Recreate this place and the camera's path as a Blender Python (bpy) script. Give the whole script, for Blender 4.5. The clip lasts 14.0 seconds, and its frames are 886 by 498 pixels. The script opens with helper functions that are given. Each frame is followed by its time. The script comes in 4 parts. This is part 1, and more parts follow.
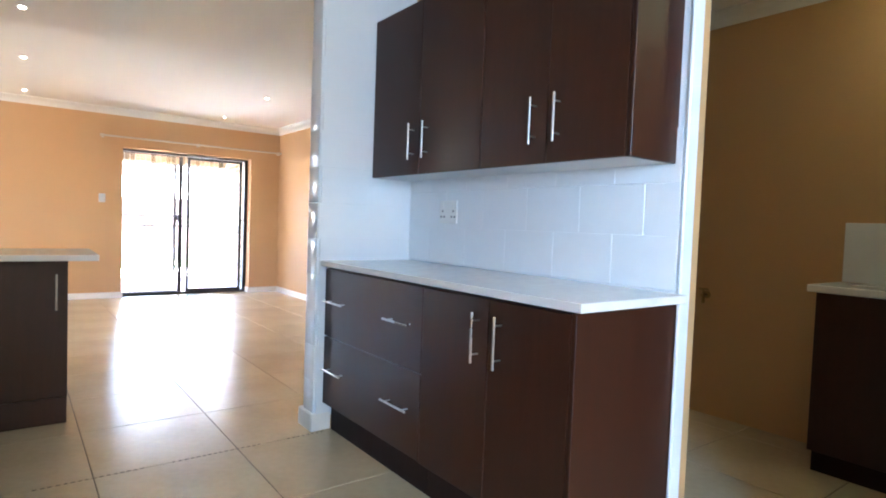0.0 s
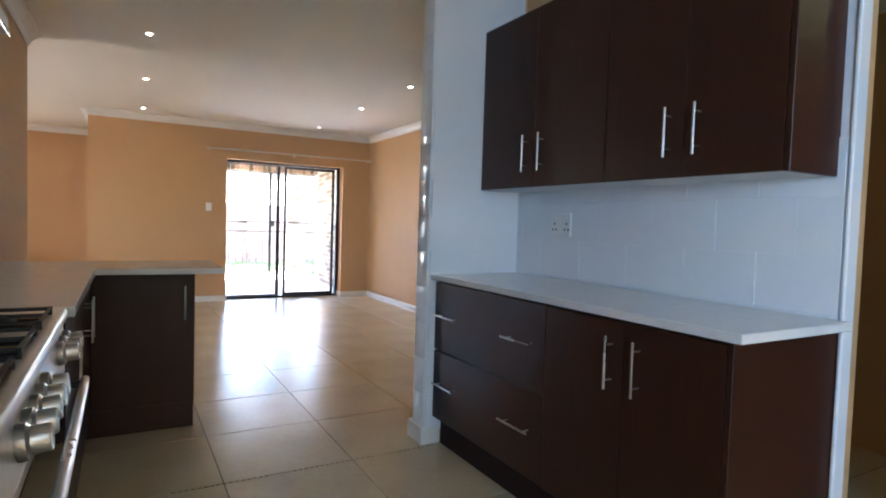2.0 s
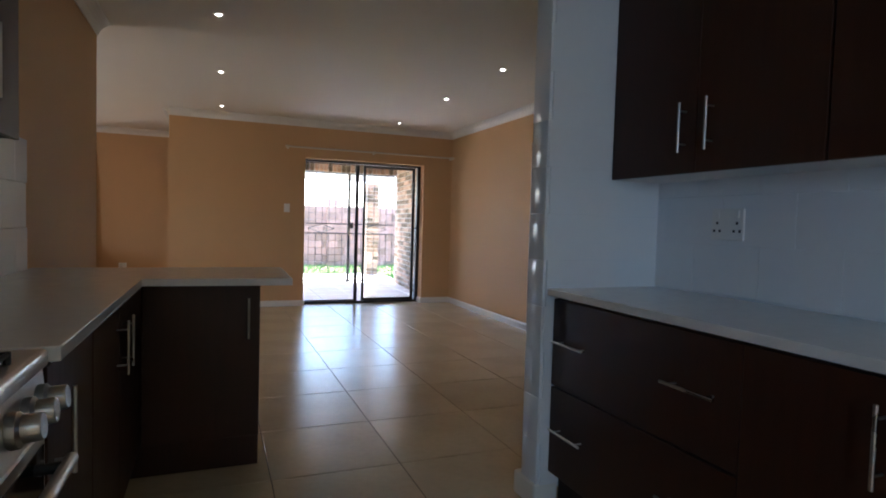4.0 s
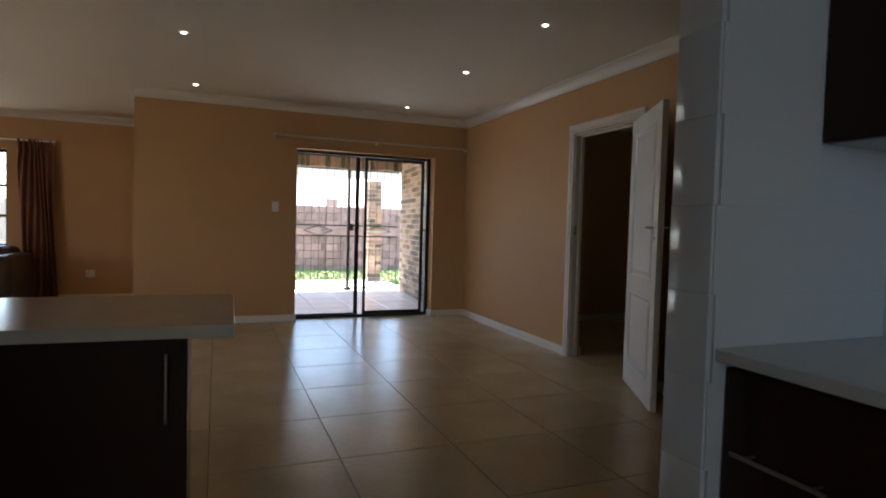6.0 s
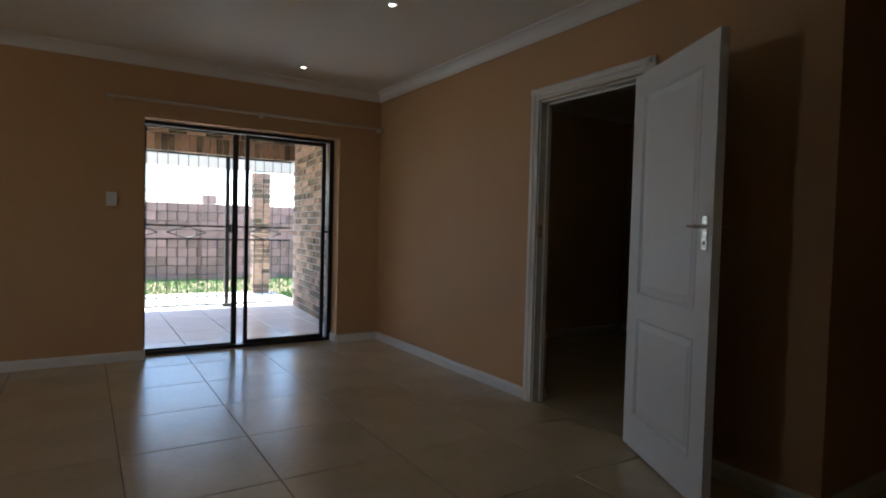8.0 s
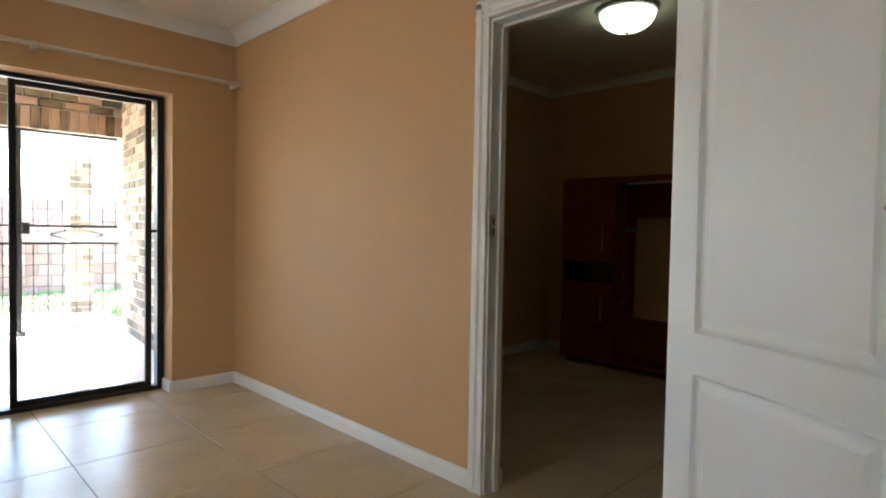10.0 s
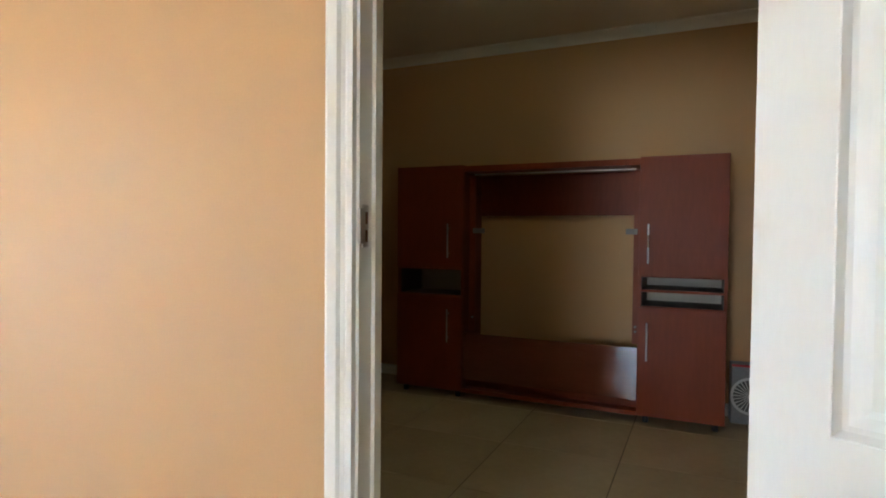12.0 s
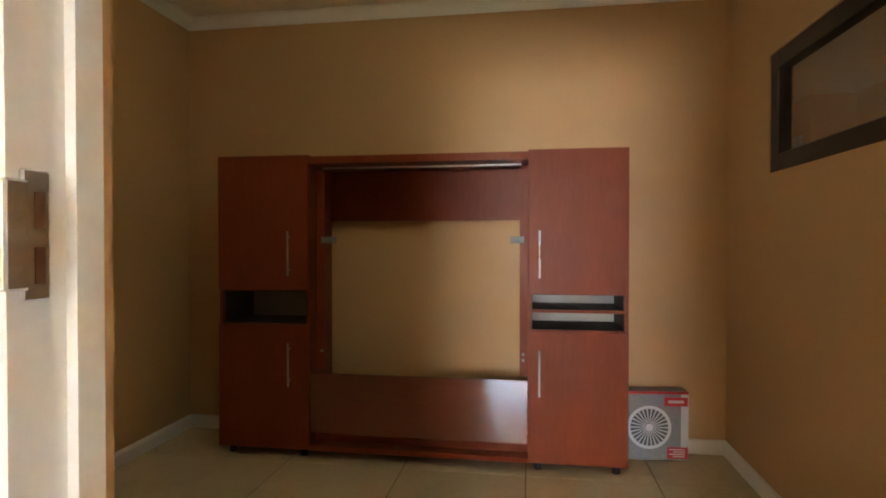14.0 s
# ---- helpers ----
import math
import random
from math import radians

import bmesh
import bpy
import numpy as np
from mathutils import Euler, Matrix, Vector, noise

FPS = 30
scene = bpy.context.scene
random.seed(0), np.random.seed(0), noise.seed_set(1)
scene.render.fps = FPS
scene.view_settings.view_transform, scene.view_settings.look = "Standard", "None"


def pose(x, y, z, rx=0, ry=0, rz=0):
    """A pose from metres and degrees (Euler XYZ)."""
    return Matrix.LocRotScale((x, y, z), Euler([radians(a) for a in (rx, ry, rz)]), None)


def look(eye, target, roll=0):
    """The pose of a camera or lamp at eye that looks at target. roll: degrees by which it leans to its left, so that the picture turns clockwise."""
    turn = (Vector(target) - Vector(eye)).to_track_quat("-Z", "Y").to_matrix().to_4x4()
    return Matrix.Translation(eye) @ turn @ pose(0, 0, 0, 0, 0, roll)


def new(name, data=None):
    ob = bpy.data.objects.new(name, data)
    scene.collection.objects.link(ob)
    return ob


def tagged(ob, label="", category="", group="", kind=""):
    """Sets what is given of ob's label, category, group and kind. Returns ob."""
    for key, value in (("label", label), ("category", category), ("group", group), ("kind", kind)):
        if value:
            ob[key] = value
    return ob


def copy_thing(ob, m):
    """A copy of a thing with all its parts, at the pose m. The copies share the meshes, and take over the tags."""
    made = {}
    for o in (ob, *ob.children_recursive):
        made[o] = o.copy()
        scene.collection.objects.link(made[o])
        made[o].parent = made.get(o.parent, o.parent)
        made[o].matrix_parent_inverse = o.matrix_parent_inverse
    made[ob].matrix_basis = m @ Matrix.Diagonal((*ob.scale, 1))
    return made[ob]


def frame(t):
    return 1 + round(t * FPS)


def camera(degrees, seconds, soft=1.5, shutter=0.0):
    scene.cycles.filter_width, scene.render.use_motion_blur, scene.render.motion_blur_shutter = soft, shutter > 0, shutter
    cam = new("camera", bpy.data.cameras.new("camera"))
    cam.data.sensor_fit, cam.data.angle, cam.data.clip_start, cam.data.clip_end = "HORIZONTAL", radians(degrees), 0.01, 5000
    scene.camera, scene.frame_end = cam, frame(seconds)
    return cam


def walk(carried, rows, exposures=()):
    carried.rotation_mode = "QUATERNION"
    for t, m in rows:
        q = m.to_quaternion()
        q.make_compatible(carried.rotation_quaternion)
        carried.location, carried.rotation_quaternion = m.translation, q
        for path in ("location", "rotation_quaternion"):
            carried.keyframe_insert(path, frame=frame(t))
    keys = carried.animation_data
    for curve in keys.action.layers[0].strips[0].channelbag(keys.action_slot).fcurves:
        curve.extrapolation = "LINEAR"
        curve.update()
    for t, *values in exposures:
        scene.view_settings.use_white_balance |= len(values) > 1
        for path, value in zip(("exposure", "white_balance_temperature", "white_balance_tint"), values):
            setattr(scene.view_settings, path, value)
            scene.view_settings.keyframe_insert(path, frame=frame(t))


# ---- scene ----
cam = camera(75.8, 14.0, soft=1.9)
PATH = [
    (0, (1.176, 1.423, 1.127), (2.381, 3.017, 1.042), 2.1),
    (0.5, (1.156, 1.44, 1.132), (2.323, 3.062, 1.047), 2.0),
    (1, (1.117, 1.473, 1.151), (2.237, 3.127, 1.062), 1.9),
    (1.5, (1.081, 1.52, 1.168), (2.134, 3.217, 1.081), 1.9),
    (2, (1.05, 1.568, 1.182), (2.033, 3.307, 1.093), 1.8),
    (2.5, (1.044, 1.675, 1.19), (1.979, 3.441, 1.101), 1.8),
    (3, (1.084, 1.837, 1.19), (1.942, 3.641, 1.097), 1.6),
    (3.5, (1.145, 2.015, 1.174), (1.896, 3.866, 1.082), 1.7),
    (6, (1.476, 3.295, 1.162), (2.216, 5.151, 1.077), 1.6),
    (6.5, (1.566, 3.654, 1.164), (2.339, 5.497, 1.084), 1.6),
    (7, (1.662, 4.022, 1.142), (2.483, 5.844, 1.07), 1.6),
    (7.5, (1.776, 4.388, 1.142), (2.727, 6.146, 1.076), 1.6),
    (9.8, (2.539, 5.945, 1.131), (3.904, 7.405, 1.059), 1.0),
    (10, (2.634, 6.048, 1.121), (4.039, 7.471, 1.057), 1.0),
    (10.5, (2.78, 6.292, 1.111), (4.321, 7.566, 1.053), 1.0),
    (11, (2.976, 6.525, 1.117), (4.627, 7.652, 1.058), 1.0),
    (11.5, (3.152, 6.757, 1.127), (4.903, 7.722, 1.068), 1.0),
    (12, (3.348, 6.899, 1.129), (5.167, 7.729, 1.074), 0.5),
    (12.5, (3.573, 7.012, 1.148), (5.451, 7.697, 1.087), 0.2),
    (13, (3.776, 7.11, 1.142), (5.701, 7.652, 1.092), -0.0),
    (13.5, (3.93, 7.174, 1.135), (5.887, 7.582, 1.102), 0.1),
    (14, (4.087, 7.235, 1.139), (6.064, 7.538, 1.114), 0.0),
]
EXPOSURES = [(0.0, 6.35, 5700, 12), (1.5, 5.7, 5700, 12), (2.5, 4.9, 5700, 12), (3.7, 4.2, 5700, 12), (6.0, 3.3, 6300, 11), (6.8, 3.0, 6300, 11), (7.5, 2.7, 5850, 10), (9.8, 4.55, 6200, 6), (10.5, 5.1, 6200, 6), (11.0, 5.3, 6200, 5), (12.5, 6.3, 6000, 6), (14.0, 7.2, 6600, 12)]
walk(cam, [(t, look(e, g, r)) for t, e, g, r in PATH], EXPOSURES)

# ---- daylight ----
SUN_EL, SUN_AZ = 79.0, -40.0      # azimuth measured from +y towards +x
world = bpy.data.worlds.new("sky")
scene.world = world
world.use_nodes = True
wn, wl = world.node_tree.nodes, world.node_tree.links
sky = wn.new("ShaderNodeTexSky")
sky.sky_type, sky.sun_disc = "NISHITA", False
sky.sun_elevation, sky.sun_rotation = radians(SUN_EL), radians(SUN_AZ)
wl.new(sky.outputs[0], wn["Background"].inputs[0])
wn["Background"].inputs[1].default_value = 0.15
sd = bpy.data.lights.new("sun", "SUN")
sd.energy, sd.angle, sd.color = 5.0, radians(0.5), (1.0, 0.95, 0.87)
sun = new("sun", sd)
az, el = radians(SUN_AZ), radians(SUN_EL)
sun.matrix_world = look((0, 0, 8), (-math.sin(az) * math.cos(el), -math.cos(az) * math.cos(el), 8 - math.sin(el)))


def window_light(name, eye, target, w, h, watts, color):
    d = bpy.data.lights.new(name, "AREA")
    d.shape, d.size, d.size_y, d.energy, d.color = "RECTANGLE", w, h, watts, color
    o = new(name, d)
    o.matrix_world = look(eye, target)
    return o


# added blue fill for the nib and splashback, in an assumed, unseen window
window_light("kitchen_window_light", (0.32, -1.10, 1.62), (3, -1.10, 1.45), 1.1, 0.95, 4.3, (0.38, 0.665, 1.0))
window_light("dining_window_light", (-1.85, 12.38, 1.35), (-1.85, 8, 1.2), 1.3, 1.1, 0.55, (0.95, 0.97, 1.0))
# fill added from the dining side, to brighten the lounge walls
window_light("dining_side_window_light", (-3.70, 7.65, 1.4), (0, 7.65, 1.25), 1.6, 1.2, 1.35, (0.95, 0.96, 1.0))


# ---- materials ----
def material(name, color, rough=0.5, metal=0.0, var=0.12, scale=6.0, fine=90.0, bump=0.15, stretch=(1, 1, 1), island=0.0, obj=0.0, coat=0.0, spec=0.5, detail_mix=0.5, hue=0.0):
    """A base colour broken up at two scales, with fine relief; island / obj: tone steps from piece to piece."""
    m = bpy.data.materials.new(name)
    m.use_nodes = True
    n, l = m.node_tree.nodes, m.node_tree.links
    b = n["Principled BSDF"]
    b.inputs["Roughness"].default_value, b.inputs["Metallic"].default_value = rough, metal
    b.inputs["Specular IOR Level"].default_value = spec
    b.inputs["Coat Weight"].default_value = coat
    b.inputs["Coat Roughness"].default_value = 0.12
    co = n.new("ShaderNodeTexCoord")
    mp = n.new("ShaderNodeMapping")
    mp.inputs["Scale"].default_value = stretch
    l.new(co.outputs["Object"], mp.inputs[0])
    big, small = n.new("ShaderNodeTexNoise"), n.new("ShaderNodeTexNoise")
    big.inputs["Scale"].default_value, big.inputs["Detail"].default_value = scale, 4
    small.inputs["Scale"].default_value, small.inputs["Detail"].default_value = fine, 3
    last = None
    for tex in (big, small):
        l.new(mp.outputs[0], tex.inputs["Vector"])
    mix = n.new("ShaderNodeMix")
    mix.data_type = "FLOAT"
    mix.inputs[0].default_value = detail_mix
    l.new(big.outputs[0], mix.inputs[2])
    l.new(small.outputs[0], mix.inputs[3])
    value = mix.outputs[0]
    if island or obj:
        src = n.new("ShaderNodeNewGeometry").outputs["Random Per Island"] if island else n.new("ShaderNodeObjectInfo").outputs["Random"]
        ad = n.new("ShaderNodeMath")
        ad.operation = "MULTIPLY_ADD"
        l.new(src, ad.inputs[0])
        ad.inputs[1].default_value = island or obj
        l.new(value, ad.inputs[2])
        sb = n.new("ShaderNodeMath")
        sb.operation = "SUBTRACT"
        l.new(ad.outputs[0], sb.inputs[0])
        sb.inputs[1].default_value = (island or obj) / 2
        value = sb.outputs[0]
    ramp = n.new("ShaderNodeValToRGB")
    e = ramp.color_ramp.elements
    e[0].position, e[1].position = 0.2, 0.8
    e[0].color = (*[min(1, c * (1 - var) * (1 - hue * (i == 2) * 0.5)) for i, c in enumerate(color)], 1)
    e[1].color = (*[min(1, c * (1 + var) * (1 + hue * (i == 0) * 0.4)) for i, c in enumerate(color)], 1)
    l.new(value, ramp.inputs[0])
    l.new(ramp.outputs[0], b.inputs["Base Color"])
    rr = n.new("ShaderNodeMapRange")
    rr.inputs[3].default_value, rr.inputs[4].default_value = max(0, rough * 0.85), min(1, rough * 1.2)
    l.new(big.outputs[0], rr.inputs[0])
    l.new(rr.outputs[0], b.inputs["Roughness"])
    if bump:
        bp = n.new("ShaderNodeBump")
        bp.inputs["Strength"].default_value, bp.inputs["Distance"].default_value = bump, 0.002
        l.new(small.outputs[0], bp.inputs["Height"])
        l.new(bp.outputs[0], b.inputs["Normal"])
    return m


def glowing(name, color, strength):
    m = bpy.data.materials.new(name)
    m.use_nodes = True
    b = m.node_tree.nodes["Principled BSDF"]
    b.inputs["Base Color"].default_value = (*color, 1)
    b.inputs["Emission Color"].default_value = (*color, 1)
    b.inputs["Emission Strength"].default_value = strength
    return m


WALL = material("tan_wall_paint", (0.560, 0.335, 0.155), 0.62, var=0.05, scale=1.6, fine=160, bump=0.10)
CEIL = material("white_ceiling_paint", (0.84, 0.79, 0.70), 0.85, var=0.03, scale=1.2, fine=120, bump=0.06)
TRIM = material("white_gloss_trim_paint", (0.78, 0.75, 0.69), 0.38, var=0.04, scale=5, fine=120, bump=0.05)
POLE = material("cream_pole_paint", (0.62, 0.53, 0.40), 0.5, var=0.05, scale=6, fine=120, bump=0.05)
DOORP = material("white_door_paint", (0.78, 0.77, 0.74), 0.42, var=0.03, scale=4, fine=150, bump=0.08, stretch=(1, 1, 0.15))
TILE = material("beige_porcelain_tile", (0.57, 0.455, 0.295), 0.23, var=0.15, scale=2.6, fine=26, bump=0.02, obj=0.16, detail_mix=0.35)
GROUT = material("dark_floor_grout", (0.14, 0.105, 0.07), 0.9, var=0.3, scale=9, fine=140, bump=0.4)
WTILE = material("white_glazed_wall_tile", (0.80, 0.81, 0.82), 0.16, var=0.02, scale=3, fine=30, bump=0.02, obj=0.1)
WGROUT = material("white_wall_grout", (0.76, 0.77, 0.78), 0.85, var=0.06, scale=8, fine=150, bump=0.2)
ESPRESSO = material("espresso_wood_foil", (0.036, 0.0120, 0.0058), 0.40, spec=0.30, var=0.30, scale=5, fine=60, bump=0.08, stretch=(9, 9, 0.7), hue=0.3)
ESPRESSO_D = material("espresso_carcass", (0.022, 0.010, 0.008), 0.55, spec=0.12, var=0.2, scale=5, fine=60, bump=0.05, stretch=(9, 9, 0.7))
CARCASS = material("pale_melamine", (0.62, 0.61, 0.60), 0.45, var=0.04, scale=4, fine=120, bump=0.03)
GLOSSPANEL = material("glossy_dark_panel", (0.03, 0.014, 0.010), 0.16, var=0.1, scale=5, fine=60, bump=0.0)
QUARTZ = material("white_quartz_worktop", (0.74, 0.73, 0.71), 0.17, var=0.05, scale=20, fine=240, bump=0.01)
STEEL = material("brushed_steel", (0.50, 0.49, 0.475), 0.28, 1.0, var=0.08, scale=6, fine=150, bump=0.0)
STEEL_W = material("worn_stove_steel", (0.60, 0.585, 0.565), 0.33, 1.0, var=0.18, scale=7, fine=120, bump=0.05, stretch=(1, 6, 1))
CHROME = material("polished_chrome", (0.72, 0.71, 0.70), 0.10, 1.0, var=0.04, scale=8, fine=60, bump=0.0)
BRASS = material("dull_brass", (0.42, 0.28, 0.11), 0.35, 1.0, var=0.15, scale=20, fine=120, bump=0.05)
CAST = material("black_cast_iron", (0.016, 0.016, 0.017), 0.55, var=0.3, scale=18, fine=160, bump=0.4)
OVENGLASS = material("black_oven_glass", (0.008, 0.008, 0.009), 0.08, var=0.1, scale=4, fine=40, bump=0.0)
ZINC = material("dull_zinc", (0.30, 0.29, 0.27), 0.62, 0.35, var=0.15, scale=20, fine=120, bump=0.05)
BRONZE = material("dark_bronze_aluminium", (0.022, 0.017, 0.014), 0.42, 0.3, var=0.15, scale=8, fine=200, bump=0.05)
IRON = material("dark_painted_iron", (0.03, 0.027, 0.025), 0.55, var=0.25, scale=10, fine=120, bump=0.15)
PLASTIC = material("white_plastic", (0.78, 0.77, 0.74), 0.32, var=0.02, scale=5, fine=80, bump=0.0)
BRICK = material("brown_face_brick", (0.21, 0.15, 0.098), 0.85, var=0.5, scale=9, fine=70, bump=0.6, obj=1.0, hue=0.35)
MORTAR = material("pale_mortar", (0.35, 0.32, 0.27), 0.95, var=0.15, scale=10, fine=120, bump=0.5)
BLOCK = material("red_grey_garden_block", (0.24, 0.175, 0.148), 0.9, var=0.28, scale=5, fine=50, bump=0.6, obj=0.5, hue=0.2)
PAVE = material("pale_patio_tile", (0.76, 0.76, 0.75), 0.14, var=0.12, scale=4, fine=50, bump=0.1, obj=0.2)
SOIL = material("dry_garden_soil", (0.16, 0.12, 0.07), 0.95, var=0.4, scale=3, fine=40, bump=0.6)
GRASS = material("green_lawn_grass", (0.05, 0.155, 0.03), 0.6, var=0.4, scale=2, fine=30, bump=0.0, island=0.6)
CHERRY = material("cherry_veneer", (0.195, 0.040, 0.013), 0.40, spec=0.16, var=0.16, scale=2.0, fine=14, bump=0.02, stretch=(4, 4, 0.7), hue=0.2)
CHERRY_B = material("cherry_veneer_board", (0.15, 0.04, 0.02), 0.12, spec=0.7, var=0.14, scale=2.2, fine=20, bump=0.02, stretch=(5, 0.8, 5), hue=0.2, coat=0.3)
RAW_WOOD = material("bare_brown_wood", (0.15, 0.07, 0.035), 0.7, var=0.3, scale=20, fine=120, bump=0.2)
SHELF_D = material("dark_brown_shelf_foil", (0.07, 0.045, 0.03), 0.5, var=0.2, scale=6, fine=60, bump=0.05)
HARDBOARD = material("grey_hardboard", (0.36, 0.325, 0.28), 0.6, var=0.06, scale=6, fine=140, bump=0.05)
CURTAIN = material("rust_curtain_cloth", (0.20, 0.075, 0.045), 0.9, var=0.2, scale=6, fine=300, bump=0.4)
LEATHER = material("brown_sofa_leather", (0.055, 0.033, 0.024), 0.42, var=0.25, scale=7, fine=90, bump=0.3)
CARD = material("grey_printed_card", (0.23, 0.23, 0.235), 0.45, var=0.25, scale=3, fine=60, bump=0.03)
CARD_W = material("pale_printed_card", (0.62, 0.62, 0.62), 0.45, var=0.05, scale=3, fine=60, bump=0.0)
CARD_R = material("red_printed_card", (0.52, 0.025, 0.03), 0.45, var=0.08, scale=3, fine=60, bump=0.0)
CARD_D = material("dark_printed_card", (0.09, 0.09, 0.095), 0.5, var=0.1, scale=3, fine=60, bump=0.0)
RENDERW = material("cream_plaster_fascia", (0.60, 0.53, 0.41), 0.8, var=0.05, scale=3, fine=80, bump=0.1)
LED = glowing("downlight_led", (1.0, 0.93, 0.80), 4.0)
DOME = glowing("frosted_lamp_glass", (0.80, 0.88, 0.62), 0.13)
# glow of the assumed scullery lamp, set to brighten the wall below it
DOME_B = glowing("assumed_lamp_glass", (0.86, 0.86, 0.46), 0.30)

GLASS = bpy.data.materials.new("clear_window_glass")
GLASS.use_nodes = True
_b = GLASS.node_tree.nodes["Principled BSDF"]
_b.inputs["Base Color"].default_value = (0.96, 0.98, 0.97, 1)
_b.inputs["Roughness"].default_value = 0.0
_b.inputs["IOR"].default_value = 1.45
_b.inputs["Transmission Weight"].default_value = 1.0


# ---- builders ----
def box(bm, x0, y0, z0, x1, y1, z1, bev=0.0, seg=1):
    vs = [bm.verts.new((x, y, z)) for x in (x0, x1) for y in (y0, y1) for z in (z0, z1)]
    fs = [bm.faces.new([vs[i] for i in q]) for q in ((0, 1, 3, 2), (4, 6, 7, 5), (0, 4, 5, 1), (2, 3, 7, 6), (0, 2, 6, 4), (1, 5, 7, 3))]
    if bev:
        bmesh.ops.bevel(bm, geom=list({e for f in fs for e in f.edges}), offset=bev, segments=seg, affect="EDGES", profile=0.5)
    return bm


def boxes(*items, bev=0.0):
    bm = bmesh.new()
    for it in items:
        box(bm, *it, bev=bev)
    return bm


def rod(bm, a, b, r, seg=12, r2=None):
    a, b = Vector(a), Vector(b)
    d = b - a
    m = Matrix.Translation((a + b) / 2) @ d.to_track_quat("Z", "Y").to_matrix().to_4x4()
    bmesh.ops.create_cone(bm, cap_ends=True, segments=seg, radius1=r, radius2=r if r2 is None else r2, depth=d.length, matrix=m)
    return bm


def prism(bm, pts, z0, z1, bev=0.0):
    lo = [bm.verts.new((x, y, z0)) for x, y in pts]
    hi = [bm.verts.new((x, y, z1)) for x, y in pts]
    n = len(pts)
    fs = [bm.faces.new(lo[::-1]), bm.faces.new(hi)]
    fs += [bm.faces.new((lo[i], lo[(i + 1) % n], hi[(i + 1) % n], hi[i])) for i in range(n)]
    if bev:
        bmesh.ops.bevel(bm, geom=list({e for f in fs for e in f.edges}), offset=bev, segments=2, affect="EDGES", profile=0.5)
    return bm


def lathe(bm, prof, seg=24, m=Matrix()):
    rings = [[bm.verts.new(m @ Vector((r * math.cos(2 * math.pi * i / seg), r * math.sin(2 * math.pi * i / seg), z))) for i in range(seg)] for r, z in prof]
    for a, b in zip(rings, rings[1:]):
        for i in range(seg):
            bm.faces.new((a[i], a[(i + 1) % seg], b[(i + 1) % seg], b[i]))
    bm.faces.new(rings[0][::-1])
    bm.faces.new(rings[-1])
    return bm


def mesh_of(name, bm, mat, smooth=False):
    bmesh.ops.recalc_face_normals(bm, faces=bm.faces)
    me = bpy.data.meshes.new(name)
    bm.to_mesh(me)
    bm.free()
    me.materials.append(mat)
    if smooth:
        me.shade_smooth()
        me.set_sharp_from_angle(angle=radians(35))
    return me


def part(name, bm, mat, parent=None, label="", smooth=False):
    o = new(name, mesh_of(name, bm, mat, smooth))
    if parent:
        o.parent = parent
    if label:
        o["label"] = label
    return o


def thing(name, label, category, m=None, group="", kind=""):
    o = new(name)
    o.empty_display_size = 0.1
    if m is not None:
        o.matrix_world = m
    return tagged(o, label, category, group, kind)


def structure(name, bm, mat, label, category="wall", smooth=False):
    return tagged(part(name, bm, mat, smooth=smooth), label, category, kind="structure")


def piece(name, me, parent, x, y, z, rz=0.0, s=None):
    o = new(name, me)
    o.parent = parent
    o.matrix_local = Matrix.LocRotScale((x, y, z), Euler((0, 0, rz)), s)
    return o

# ---- the house ----
H = 2.49                      # ceiling height
XL, XR, YF = 0.43, 4.45, 10.02  # kitchen's left wall, lounge's right wall, lounge's far wall
XP, YN = 3.04, 4.205          # kitchen partition's face, nib wall's kitchen face
XT, YT0, YT1 = 7.312, 6.20, 9.303  # television room's far wall and side walls

structure("floor_slab", boxes((-3.9, -2.1, -0.12, 12.1, 10.355, -0.0025), (-3.9, 10.355, -0.12, 0.935, 12.58, -0.0025)), GROUT, "dark grout bed under the floor tiles", "floor")

structure("wall_far", boxes((0.672, YF, 0, 2.325, 10.36, H), (4.015, YF, 0, 4.575, 10.30, H), (2.325, YF, 1.995, 4.015, 10.30, H)), WALL, "tan painted lounge wall around the sliding door")
structure("wall_return", boxes((0.672, 10.36, 0, 0.93, 12.28, H)), WALL, "tan painted return wall beside the dining area")
structure("wall_dining_far", boxes((-3.9, 12.28, 0, -2.58, 12.53, H), (-1.06, 12.28, 0, 0.93, 12.53, H), (-2.58, 12.28, 0, -1.06, 12.53, 0.72), (-2.58, 12.28, 1.99, -1.06, 12.53, H)), WALL, "tan painted dining wall with a window")
structure("wall_dining_side", boxes((-3.9, 6.65, 0, -3.65, 6.8, H), (-3.9, 8.5, 0, -3.65, 12.28, H), (-3.9, 6.8, 0, -3.65, 8.5, 0.75), (-3.9, 6.8, 2.05, -3.65, 8.5, H)), WALL, "tan painted side wall with an assumed wide window")
structure("wall_dining_near", boxes((-3.9, 6.45, 0, 0.20, 6.65, H)), WALL, "tan painted wall behind the dining area")
structure("wall_kitchen_left", boxes((0.20, -1.9, 0, XL, -1.68, H), (0.20, -0.50, 0, XL, 6.85, H), (0.20, -1.68, 0, XL, -0.50, 1.10), (0.20, -1.68, 2.15, XL, -0.50, H)), WALL, "tan painted kitchen wall behind the stove")
structure("wall_kitchen_back", boxes((XL, -1.9, 0, 4.66, -1.7, H)), WALL, "plain tan painted back wall of the kitchen")
